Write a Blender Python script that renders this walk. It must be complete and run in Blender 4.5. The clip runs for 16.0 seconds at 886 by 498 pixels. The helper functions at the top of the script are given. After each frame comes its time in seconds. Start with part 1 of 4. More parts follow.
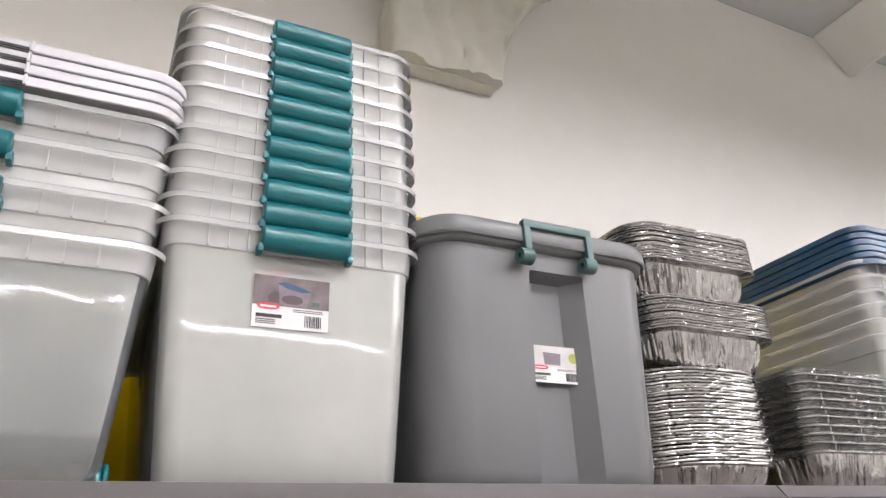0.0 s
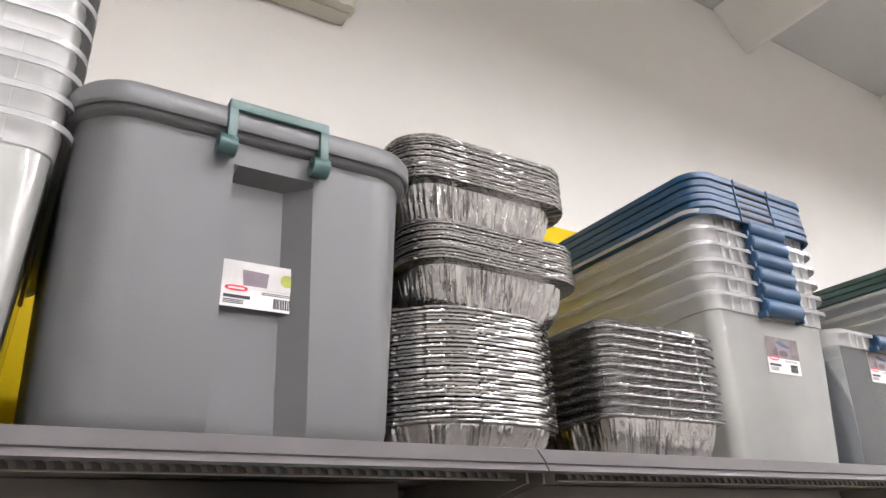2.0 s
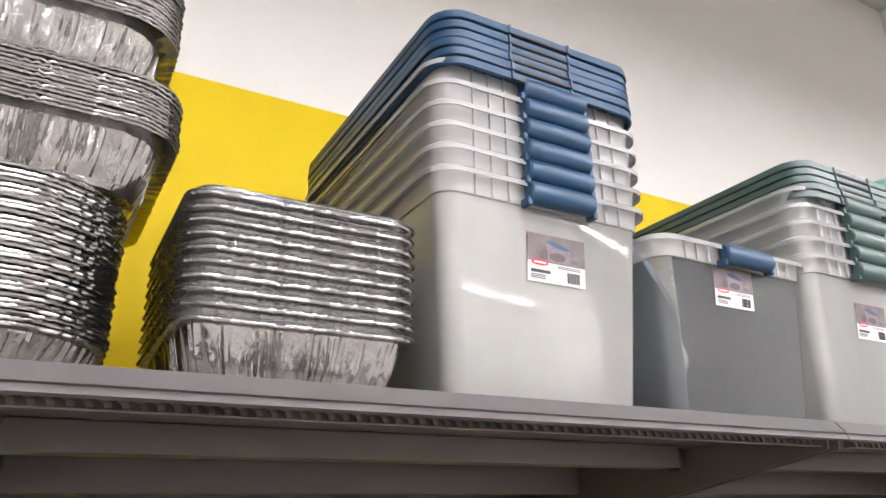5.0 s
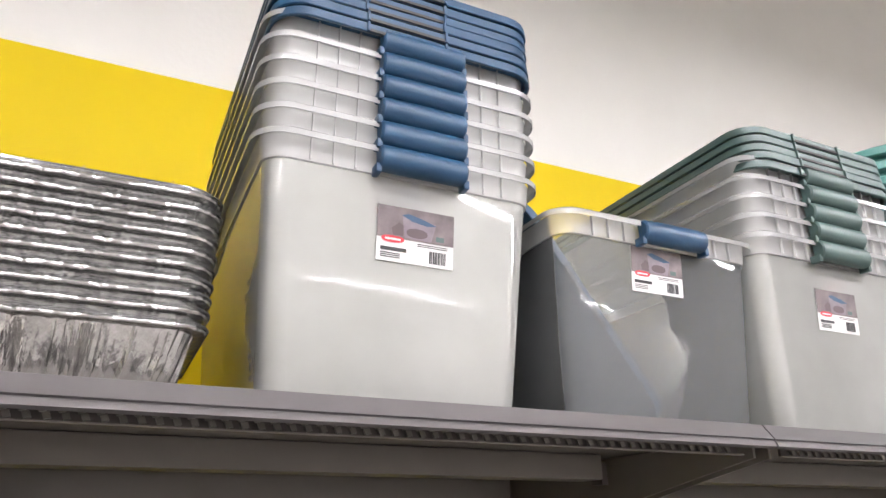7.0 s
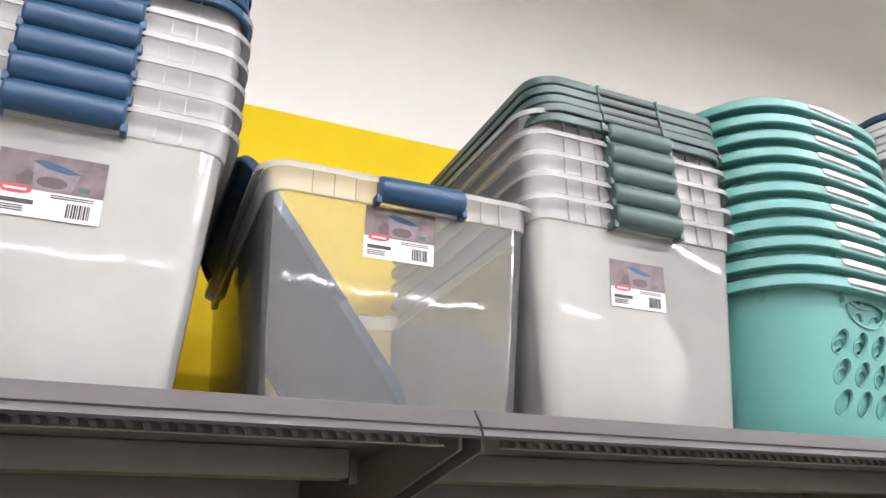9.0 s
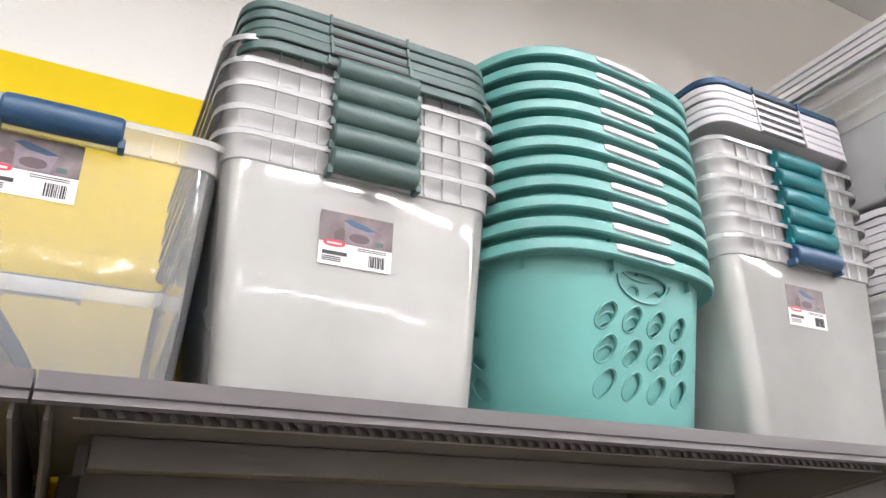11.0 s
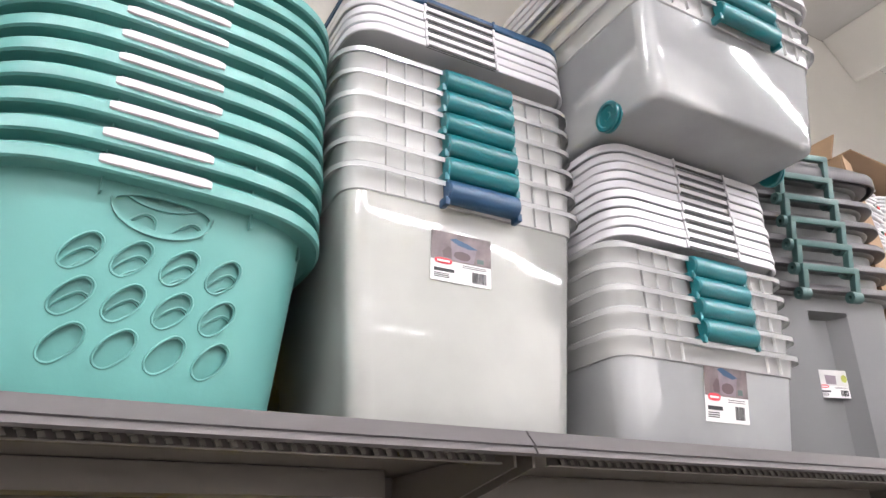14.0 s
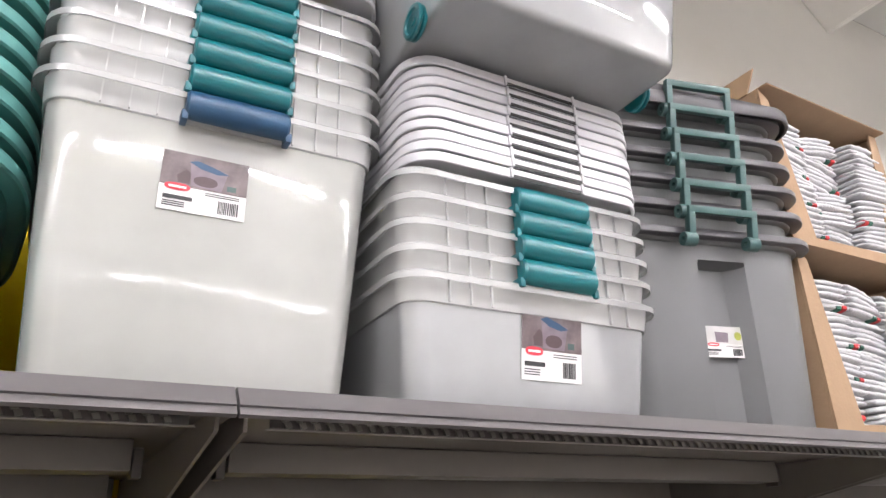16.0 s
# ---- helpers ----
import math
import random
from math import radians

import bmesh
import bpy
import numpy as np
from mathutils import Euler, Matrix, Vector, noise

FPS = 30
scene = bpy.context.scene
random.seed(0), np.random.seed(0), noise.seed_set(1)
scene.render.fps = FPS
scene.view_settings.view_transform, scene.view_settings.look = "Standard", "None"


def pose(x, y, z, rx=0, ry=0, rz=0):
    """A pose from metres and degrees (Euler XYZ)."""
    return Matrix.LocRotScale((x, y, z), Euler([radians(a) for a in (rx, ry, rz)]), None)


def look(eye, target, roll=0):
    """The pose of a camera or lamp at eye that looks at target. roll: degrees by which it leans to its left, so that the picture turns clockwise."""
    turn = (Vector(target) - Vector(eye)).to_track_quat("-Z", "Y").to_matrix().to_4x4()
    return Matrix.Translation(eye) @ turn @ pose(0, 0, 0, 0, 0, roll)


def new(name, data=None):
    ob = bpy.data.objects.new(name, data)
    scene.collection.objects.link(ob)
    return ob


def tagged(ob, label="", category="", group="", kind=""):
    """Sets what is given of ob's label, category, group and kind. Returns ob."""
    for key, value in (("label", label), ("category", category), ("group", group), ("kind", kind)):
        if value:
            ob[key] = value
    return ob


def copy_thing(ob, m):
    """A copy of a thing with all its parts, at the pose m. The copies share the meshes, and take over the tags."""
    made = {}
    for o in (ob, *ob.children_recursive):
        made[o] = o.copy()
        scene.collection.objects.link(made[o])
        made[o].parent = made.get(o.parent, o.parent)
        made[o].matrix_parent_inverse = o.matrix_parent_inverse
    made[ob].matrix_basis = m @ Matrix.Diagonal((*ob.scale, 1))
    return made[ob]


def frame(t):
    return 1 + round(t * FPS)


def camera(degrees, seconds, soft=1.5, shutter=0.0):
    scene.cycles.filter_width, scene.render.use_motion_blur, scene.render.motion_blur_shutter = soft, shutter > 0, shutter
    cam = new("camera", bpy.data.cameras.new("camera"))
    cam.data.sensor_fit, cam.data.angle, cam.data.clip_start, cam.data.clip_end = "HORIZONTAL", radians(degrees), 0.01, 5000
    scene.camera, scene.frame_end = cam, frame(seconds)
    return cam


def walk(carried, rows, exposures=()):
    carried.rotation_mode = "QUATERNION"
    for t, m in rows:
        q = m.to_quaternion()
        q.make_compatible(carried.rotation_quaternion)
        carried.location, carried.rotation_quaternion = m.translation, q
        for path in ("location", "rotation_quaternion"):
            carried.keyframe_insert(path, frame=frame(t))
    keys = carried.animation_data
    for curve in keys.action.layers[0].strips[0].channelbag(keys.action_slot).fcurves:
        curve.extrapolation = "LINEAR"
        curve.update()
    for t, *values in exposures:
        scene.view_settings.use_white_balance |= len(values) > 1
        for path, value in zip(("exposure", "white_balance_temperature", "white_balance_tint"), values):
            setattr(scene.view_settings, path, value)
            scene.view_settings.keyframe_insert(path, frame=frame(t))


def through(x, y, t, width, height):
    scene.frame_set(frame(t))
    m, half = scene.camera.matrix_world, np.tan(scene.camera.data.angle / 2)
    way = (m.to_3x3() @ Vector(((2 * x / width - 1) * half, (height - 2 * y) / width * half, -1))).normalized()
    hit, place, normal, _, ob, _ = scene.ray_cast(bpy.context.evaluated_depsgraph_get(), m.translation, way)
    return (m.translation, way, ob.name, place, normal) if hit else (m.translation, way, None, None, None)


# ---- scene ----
# ---- camera ----
cam = camera(63.9, 16.0, soft=1.5)
PATH = [
    (0, (-1.0215, -0.8321, 1.5320), (0.0787, 1.3175, 2.6641), -3.3),
    (0.5, (-0.9294, -0.8374, 1.5160), (0.2187, 1.2935, 2.6361), -2.9),
    (1, (-0.8268, -0.8134, 1.5133), (0.4014, 1.2842, 2.6121), -2.9),
    (1.5, (-0.7108, -0.7614, 1.5173), (0.5814, 1.3042, 2.6015), -3.0),
    (2, (-0.6241, -0.7401, 1.5173), (0.6988, 1.3162, 2.5841), -2.7),
    (2.5, (-0.4841, -0.7588, 1.5240), (0.8428, 1.3108, 2.5588), -1.9),
    (3, (-0.3534, -0.7921, 1.5213), (0.9668, 1.2988, 2.5201), -1.0),
    (3.5, (-0.2467, -0.7694, 1.5080), (1.0695, 1.3348, 2.4854), -0.8),
    (4, (-0.1360, -0.7054, 1.5107), (1.1681, 1.4148, 2.4668), -0.9),
    (4.5, (-0.0293, -0.6788, 1.5093), (1.2495, 1.4642, 2.4508), -1.0),
    (5, (0.1000, -0.6961, 1.5133), (1.3202, 1.4829, 2.4508), -0.9),
    (5.2, (0.1454, -0.7134, 1.5213), (1.3548, 1.4775, 2.4454), -0.9),
    (7.3, (0.4574, -0.6694, 1.5173), (1.4922, 1.5789, 2.5134), -0.4),
    (7.5, (0.4867, -0.6494, 1.5147), (1.5309, 1.5855, 2.5268), -0.8),
    (8, (0.5907, -0.6507, 1.5027), (1.6055, 1.5989, 2.5161), -0.7),
    (8.5, (0.7214, -0.6854, 1.5147), (1.7149, 1.5775, 2.5174), -0.4),
    (8.7, (0.7828, -0.7068, 1.5160), (1.7749, 1.5589, 2.5148), -0.3),
    (10.8, (1.1921, -0.6814, 1.4880), (2.3096, 1.4949, 2.5508), -0.5),
    (11, (1.2548, -0.6948, 1.4947), (2.3790, 1.4855, 2.5428), -0.4),
    (11.5, (1.4042, -0.7401, 1.4960), (2.5403, 1.4455, 2.5161), -0.2),
    (12, (1.5162, -0.7574, 1.4840), (2.7123, 1.4148, 2.4668), -0.4),
    (12.5, (1.6255, -0.7041, 1.4800), (2.8630, 1.4455, 2.4574), -0.8),
    (13, (1.7122, -0.6614, 1.4800), (2.9897, 1.4362, 2.5188), -1.7),
    (13.5, (1.7896, -0.6521, 1.4800), (3.0630, 1.4335, 2.5481), -2.1),
    (14, (1.9042, -0.7041, 1.4947), (3.1284, 1.3988, 2.5868), -1.7),
    (14.5, (2.0376, -0.7654, 1.5027), (3.2431, 1.3468, 2.5975), -1.4),
    (15, (2.1203, -0.7788, 1.4987), (3.3244, 1.3428, 2.5761), -1.2),
    (15.5, (2.2043, -0.7334, 1.5027), (3.4098, 1.3975, 2.5601), -1.5),
    (16, (2.2776, -0.6988, 1.4947), (3.4791, 1.4508, 2.5188), -1.9),
]
walk(cam, [(t, look(eye, target, roll)) for t, eye, target, roll in PATH],
     exposures=[(0.0, -0.1), (2.5, -0.04), (5.0, 0.0), (16.0, 0.0)])

# ---- world and light ----
world = bpy.data.worlds.new("world")
scene.world = world
world.use_nodes = True
world.node_tree.nodes["Background"].inputs[0].default_value = (0.9, 0.95, 1.0, 1)
world.node_tree.nodes["Background"].inputs[1].default_value = 0.05

scene.cycles.transparent_max_bounces = 96
scene.cycles.max_bounces, scene.cycles.diffuse_bounces, scene.cycles.transmission_bounces = 16, 10, 10

SHELF = 1.640     # top of the shelf deck
WALL = 0.93       # face of the back wall
CEIL = 4.08


# ---- materials ----
def material(name, base, rough=0.5, metal=0.0, vary=0.06, scale=30.0, bump=0.0, bump_scale=120.0, spec=0.5, coat=0.0, per_object=0.0, stretch=1.0):
    m = bpy.data.materials.new(name)
    m.use_nodes = True
    n, l = m.node_tree.nodes, m.node_tree.links
    p = n["Principled BSDF"]
    p.inputs["Roughness"].default_value = rough
    p.inputs["Metallic"].default_value = metal
    p.inputs["Specular IOR Level"].default_value = spec
    p.inputs["Coat Weight"].default_value = coat
    tc = n.new("ShaderNodeTexCoord")
    a = n.new("ShaderNodeTexNoise")
    a.inputs["Scale"].default_value = scale
    a.inputs["Detail"].default_value = 6
    b = n.new("ShaderNodeTexNoise")
    b.inputs["Scale"].default_value = scale * 0.12
    b.inputs["Detail"].default_value = 3
    add = n.new("ShaderNodeMath")
    add.operation = "ADD"
    ramp = n.new("ShaderNodeMapRange")
    ramp.inputs["From Min"].default_value, ramp.inputs["From Max"].default_value = 0.6, 1.4
    ramp.inputs["To Min"].default_value, ramp.inputs["To Max"].default_value = 1 - vary, 1 + vary
    hsv = n.new("ShaderNodeHueSaturation")
    hsv.inputs["Color"].default_value = (*base, 1)
    for t in (a, b):
        l.new(tc.outputs["Object"], t.inputs["Vector"])
    l.new(a.outputs["Fac"], add.inputs[0])
    l.new(b.outputs["Fac"], add.inputs[1])
    l.new(add.outputs[0], ramp.inputs["Value"])
    if per_object:
        info = n.new("ShaderNodeObjectInfo")
        r2 = n.new("ShaderNodeMapRange")
        r2.inputs["To Min"].default_value, r2.inputs["To Max"].default_value = 1 - per_object, 1 + per_object
        mul = n.new("ShaderNodeMath")
        mul.operation = "MULTIPLY"
        l.new(info.outputs["Random"], r2.inputs["Value"])
        l.new(r2.outputs[0], mul.inputs[0])
        l.new(ramp.outputs[0], mul.inputs[1])
        l.new(mul.outputs[0], hsv.inputs["Value"])
    else:
        l.new(ramp.outputs[0], hsv.inputs["Value"])
    l.new(hsv.outputs["Color"], p.inputs["Base Color"])
    rr = n.new("ShaderNodeMapRange")
    rr.inputs["To Min"].default_value, rr.inputs["To Max"].default_value = max(0.02, rough - 0.08), min(1, rough + 0.1)
    l.new(b.outputs["Fac"], rr.inputs["Value"])
    l.new(rr.outputs[0], p.inputs["Roughness"])
    if bump:
        c = n.new("ShaderNodeTexNoise")
        c.inputs["Scale"].default_value = bump_scale
        c.inputs["Detail"].default_value = 4
        mp = n.new("ShaderNodeMapping")
        mp.inputs["Scale"].default_value = (1, 1, stretch)
        l.new(tc.outputs["Object"], mp.inputs["Vector"])
        l.new(mp.outputs[0], c.inputs["Vector"])
        bp = n.new("ShaderNodeBump")
        bp.inputs["Strength"].default_value = bump
        bp.inputs["Distance"].default_value = 0.004
        l.new(c.outputs["Fac"], bp.inputs["Height"])
        l.new(bp.outputs[0], p.inputs["Normal"])
    return m


def plastic_clear(name, tint, dense, rough=0.07, through=0.12, wave=0.30):
    """Frosted see-through polypropylene: part of the light goes straight through, part is scattered, with a wavy gloss on top."""
    m = bpy.data.materials.new(name)
    m.use_nodes = True
    n, l = m.node_tree.nodes, m.node_tree.links
    n.remove(n["Principled BSDF"])
    tc = n.new("ShaderNodeTexCoord")
    fine = n.new("ShaderNodeTexNoise")
    fine.inputs["Scale"].default_value = 9
    fine.inputs["Detail"].default_value = 2
    haze = n.new("ShaderNodeTexNoise")
    haze.inputs["Scale"].default_value = 5
    haze.inputs["Detail"].default_value = 5
    for t in (fine, haze):
        l.new(tc.outputs["Object"], t.inputs["Vector"])
    bp = n.new("ShaderNodeBump")
    bp.inputs["Strength"].default_value = wave
    bp.inputs["Distance"].default_value = 0.006
    l.new(fine.outputs["Fac"], bp.inputs["Height"])
    amount = n.new("ShaderNodeMapRange")
    amount.inputs["From Min"].default_value, amount.inputs["From Max"].default_value = 0.3, 0.7
    amount.inputs["To Min"].default_value, amount.inputs["To Max"].default_value = dense * 0.88, min(1, dense * 1.12)
    l.new(haze.outputs["Fac"], amount.inputs["Value"])
    tr = n.new("ShaderNodeBsdfTransparent")
    tr.inputs[0].default_value = (0.995, 0.998, 0.996, 1)
    df = n.new("ShaderNodeBsdfDiffuse")
    df.inputs[0].default_value = (*tint, 1)
    tl = n.new("ShaderNodeBsdfTranslucent")
    tl.inputs[0].default_value = (*tint, 1)
    milk = n.new("ShaderNodeMixShader")
    milk.inputs[0].default_value = through
    mix = n.new("ShaderNodeMixShader")
    l.new(amount.outputs[0], mix.inputs[0])
    l.new(df.outputs[0], milk.inputs[1])
    l.new(tl.outputs[0], milk.inputs[2])
    l.new(tr.outputs[0], mix.inputs[1])
    l.new(milk.outputs[0], mix.inputs[2])
    gl = n.new("ShaderNodeBsdfGlossy")
    gl.inputs["Roughness"].default_value = rough
    l.new(bp.outputs[0], gl.inputs["Normal"])
    fr = n.new("ShaderNodeFresnel")
    fr.inputs[0].default_value = 1.45
    top = n.new("ShaderNodeMixShader")
    l.new(fr.outputs[0], top.inputs[0])
    l.new(mix.outputs[0], top.inputs[1])
    l.new(gl.outputs[0], top.inputs[2])
    l.new(top.outputs[0], n["Material Output"].inputs["Surface"])
    return m


M_WALL = material("wall_paint", (0.70, 0.685, 0.645), 0.55, vary=0.03, scale=6, bump=0.15, bump_scale=60)
M_YELLOW = material("yellow_paint", (0.64, 0.465, 0.0), 0.5, vary=0.03, scale=5, bump=0.1, bump_scale=60, spec=0.15)
M_CEIL = material("ceiling_paint", (0.54, 0.54, 0.53), 0.7, vary=0.05, scale=4, bump=0.2, bump_scale=40)
M_BEAM = material("beam_paint", (0.74, 0.73, 0.70), 0.5, vary=0.04, scale=5, bump=0.1, bump_scale=40)
M_FAR = material("far_wall_paint", (0.52, 0.51, 0.50), 0.6, vary=0.1, scale=3)
M_FLOOR = material("floor_tile", (0.31, 0.295, 0.28), 0.3, vary=0.08, scale=10)
M_STEEL = material("shelf_enamel", (0.145, 0.130, 0.114), 0.42, vary=0.05, scale=14, bump=0.05, bump_scale=200, per_object=0.03)
M_LIP = material("shelf_lip_metal", (0.128, 0.119, 0.120), 0.40, metal=0.3, vary=0.07, scale=18, bump=0.03, bump_scale=90)
# dark steel: shade painted behind the perforated strip, and the colour of the clips
M_SHADE = material("dark_and_shaded_steel", (0.075, 0.068, 0.06), 0.5, vary=0.05, scale=20)
# near-black colour for the shade inside slots, which are not cut open
M_DARK = material("slot_shade", (0.03, 0.03, 0.03), 0.7)
M_GREY = material("grey_plastic", (0.116, 0.118, 0.120), 0.40, vary=0.03, scale=12, bump=0.06, bump_scale=500)
M_GREYLID = material("grey_lid_plastic", (0.055, 0.052, 0.056), 0.45, vary=0.04, scale=12, bump=0.06, bump_scale=400)
M_LATCH = material("green_grey_plastic", (0.042, 0.095, 0.090), 0.38, vary=0.05, scale=25)
M_TEAL = material("teal_plastic", (0.0, 0.102, 0.116), 0.32, vary=0.04, scale=25, bump=0.03, bump_scale=300)
M_BLUE = material("blue_plastic", (0.006, 0.043, 0.100), 0.42, vary=0.04, scale=25, bump=0.04, bump_scale=300)
M_SAGE = material("sage_green_plastic", (0.045, 0.082, 0.076), 0.4, vary=0.04, scale=25, bump=0.04, bump_scale=300)
M_WHITE = material("white_plastic", (0.52, 0.512, 0.532), 0.35, vary=0.03, scale=20)
M_MINT = material("mint_plastic", (0.098, 0.283, 0.260), 0.36, vary=0.03, scale=14, bump=0.03, bump_scale=200)
M_PAPER = material("white_card", (0.66, 0.65, 0.645), 0.5, vary=0.03, scale=40)
M_RED = material("red_print", (0.55, 0.03, 0.05), 0.4)
M_BLACK = material("black_print", (0.02, 0.02, 0.022), 0.45)
M_CARD = material("corrugated_card", (0.29, 0.19, 0.112), 0.8, vary=0.08, scale=30, bump=0.15, bump_scale=150)
M_CLOTH = material("white_knit", (0.50, 0.50, 0.51), 0.9, vary=0.06, scale=60, bump=0.6, bump_scale=260)
M_FOIL = material("aluminium_foil", (0.54, 0.53, 0.52), 0.16, metal=1.0, vary=0.05, scale=30, bump=0.35, bump_scale=42)
M_PANSIDE = material("pressed_foil", (0.54, 0.53, 0.52), 0.13, metal=1.0, vary=0.05, scale=30, bump=0.9, bump_scale=70, stretch=0.3)
M_PET = plastic_clear("clear_lid", (0.97, 0.97, 0.95), 0.08, 0.05, wave=0.5)
M_CLEAR = plastic_clear("clear_plastic", (0.94, 0.98, 1.0), 0.14, rough=0.03, through=0.34, wave=0.12)
M_HAZE = plastic_clear("hazy_plastic", (0.97, 0.985, 1.0), 0.36, 0.03, through=0.30, wave=0.10)
M_INNER = plastic_clear("inner_plastic", (0.99, 0.995, 0.96), 0.38, rough=0.14, through=0.24, wave=0.05)
M_RIM = plastic_clear("clear_rim_plastic", (0.99, 0.995, 0.985), 0.40, rough=0.14, through=0.24, wave=0.06)
M_EDGE = plastic_clear("rim_edge_plastic", (0.99, 0.995, 0.985), 0.36, rough=0.12, through=0.30, wave=0.05)
M_MILKY = plastic_clear("milky_plastic", (0.99, 0.995, 0.955), 0.33, rough=0.03, through=0.24, wave=0.07)
M_WRAP = material("cream_wrap", (0.58, 0.56, 0.49), 0.4, vary=0.06, scale=8, bump=0.5, bump_scale=9)
M_LAMP = bpy.data.materials.new("lamp_diffuser")
M_LAMP.use_nodes = True
M_LAMP.node_tree.nodes["Principled BSDF"].inputs["Emission Color"].default_value = (0.99, 0.95, 0.99, 1)
M_LAMP.node_tree.nodes["Principled BSDF"].inputs["Emission Strength"].default_value = 126.0


# ---- mesh helpers ----
def link(name, bm, mat, parent=None, label="", smooth=True, matrix=None):
    me = bpy.data.meshes.new(name)
    bmesh.ops.recalc_face_normals(bm, faces=bm.faces)
    for f in bm.faces:
        f.smooth = smooth
    bm.to_mesh(me)
    bm.free()
    if smooth:
        me.set_sharp_from_angle(angle=radians(38))
    me.materials.append(mat)
    ob = new(name, me)
    if parent is not None:
        ob.parent = parent
    if matrix is not None:
        ob.matrix_basis = matrix
    if label:
        ob["label"] = label
    return ob


def part(name, bm, mat, parent, label="", smooth=True):
    return link(name, bm, mat, parent, label, smooth)


def root(name, m, label, category, group=""):
    ob = new(name)
    ob.empty_display_size = 0.05
    ob.matrix_basis = m
    return tagged(ob, label, category, group)


def box(bm, x0, x1, y0, y1, z0, z1, bevel=0.0):
    b = bmesh.new()
    bmesh.ops.create_cube(b, size=1)
    for v in b.verts:
        v.co = Vector(((x0 + x1) / 2 + v.co.x * (x1 - x0), (y0 + y1) / 2 + v.co.y * (y1 - y0), (z0 + z1) / 2 + v.co.z * (z1 - z0)))
    if bevel:
        bmesh.ops.bevel(b, geom=b.edges[:], offset=bevel, segments=2, affect="EDGES", profile=0.6)
    merge(bm, b)
    return bm


def merge(bm, b):
    me = bpy.data.meshes.new("tmp")
    b.to_mesh(me)
    b.free()
    bm.from_mesh(me)
    bpy.data.meshes.remove(me)


def boxed(*args):
    return box(bmesh.new(), *args)


def ring_rrect(hw, hd, r, n=6):
    """Rounded rectangle about the origin, counter-clockwise, 4 * (n + 1) points."""
    pts = []
    for cx, cy, a0 in ((hw - r, -hd + r, -90), (hw - r, hd - r, 0), (-hw + r, hd - r, 90), (-hw + r, -hd + r, 180)):
        for i in range(n + 1):
            a = radians(a0 + 90 * i / n)
            pts.append((cx + r * math.cos(a), cy + r * math.sin(a)))
    return pts


def ring_super(hw, hd, e, n=64):
    pts = []
    for i in range(n):
        a = 2 * math.pi * (i + 0.5) / n
        c, s = math.cos(a), math.sin(a)
        pts.append((hw * math.copysign(abs(c) ** (2 / e), c), hd * math.copysign(abs(s) ** (2 / e), s)))
    return pts


def loft(bm, rings, close_first=False, close_last=False):
    """rings: lists of (x, y, z), all of one length."""
    vs = [[bm.verts.new(p) for p in r] for r in rings]
    n = len(vs[0])
    for a, b in zip(vs, vs[1:]):
        for i in range(n):
            bm.faces.new((a[i], a[(i + 1) % n], b[(i + 1) % n], b[i]))
    if close_first:
        bm.faces.new(vs[0][::-1])
    if close_last:
        bm.faces.new(vs[-1])
    return bm


def lift(ring, z, cy=0.0):
    return [(x, y + cy, z) for x, y in ring]


# ---- the setting ----
X0, X1 = -4.6, 7.6
ROOM_BACK = -12.5
tagged(link("floor", boxed(X0, X1, ROOM_BACK, WALL, -0.1, 0.0), M_FLOOR), "pale polished store floor", "floor", kind="structure")
wall = tagged(link("wall_north", boxed(X0, X1, WALL, WALL + 0.15, 0.0, CEIL), M_WALL), "off-white painted store wall with faint scuffs", "wall", kind="structure")
YTOP = 2.55
tagged(link("wall_band", boxed(X0, 3.05, WALL - 0.012, WALL, 0.0, YTOP), M_YELLOW), "bright yellow painted band along the wall", "wall", kind="structure")
tagged(link("wall_south", boxed(X0, X1, ROOM_BACK - 0.15, ROOM_BACK, 0.0, CEIL), M_FAR), "dull grey painted wall", "wall", kind="structure")
tagged(link("wall_west", boxed(X0 - 0.15, X0, ROOM_BACK, WALL, 0.0, CEIL), M_WALL), "off-white painted wall", "wall", kind="structure")
tagged(link("wall_east", boxed(X1, X1 + 0.15, ROOM_BACK, WALL, 0.0, CEIL), M_WALL), "off-white painted wall", "wall", kind="structure")
tagged(link("ceiling", boxed(X0, X1, ROOM_BACK, WALL, CEIL + 0.002, CEIL + 0.15), M_CEIL), "off-white painted ceiling", "ceiling", kind="structure")


def beam(x, w, drop, slope):
    """Boxed beam across the room, its west side sloping in by slope."""
    bm = bmesh.new()
    prof = [(x, CEIL + 0.001), (x + slope, CEIL - drop), (x + slope + w, CEIL - drop), (x + slope + w, CEIL + 0.001)]
    loft(bm, [[(px, y, pz) for px, pz in prof] for y in (ROOM_BACK, WALL - 0.002)], True, True)
    bmesh.ops.bevel(bm, geom=bm.edges[:], offset=0.006, segments=2, affect="EDGES")
    tagged(link("ceiling_beam", bm, M_BEAM, smooth=False), "white painted boxed ceiling beam", "beam", kind="structure")


for bx, slope in ((-1.5, 0.21), (2.18, 0.21), (3.80, -0.03), (5.3, 0.21)):
    beam(bx, 0.03, 0.20, slope)

# fluorescent lamps over the aisle, hung in open troughs
LAMP_Z = 3.58
LAMPS = [(x, y) for y in (-1.75, -4.4, -9.7) for x in (-3.6, -2.1, -0.6, 0.9, 2.4, 3.9, 5.4, 6.8) if y < -2 or x > -1.5]


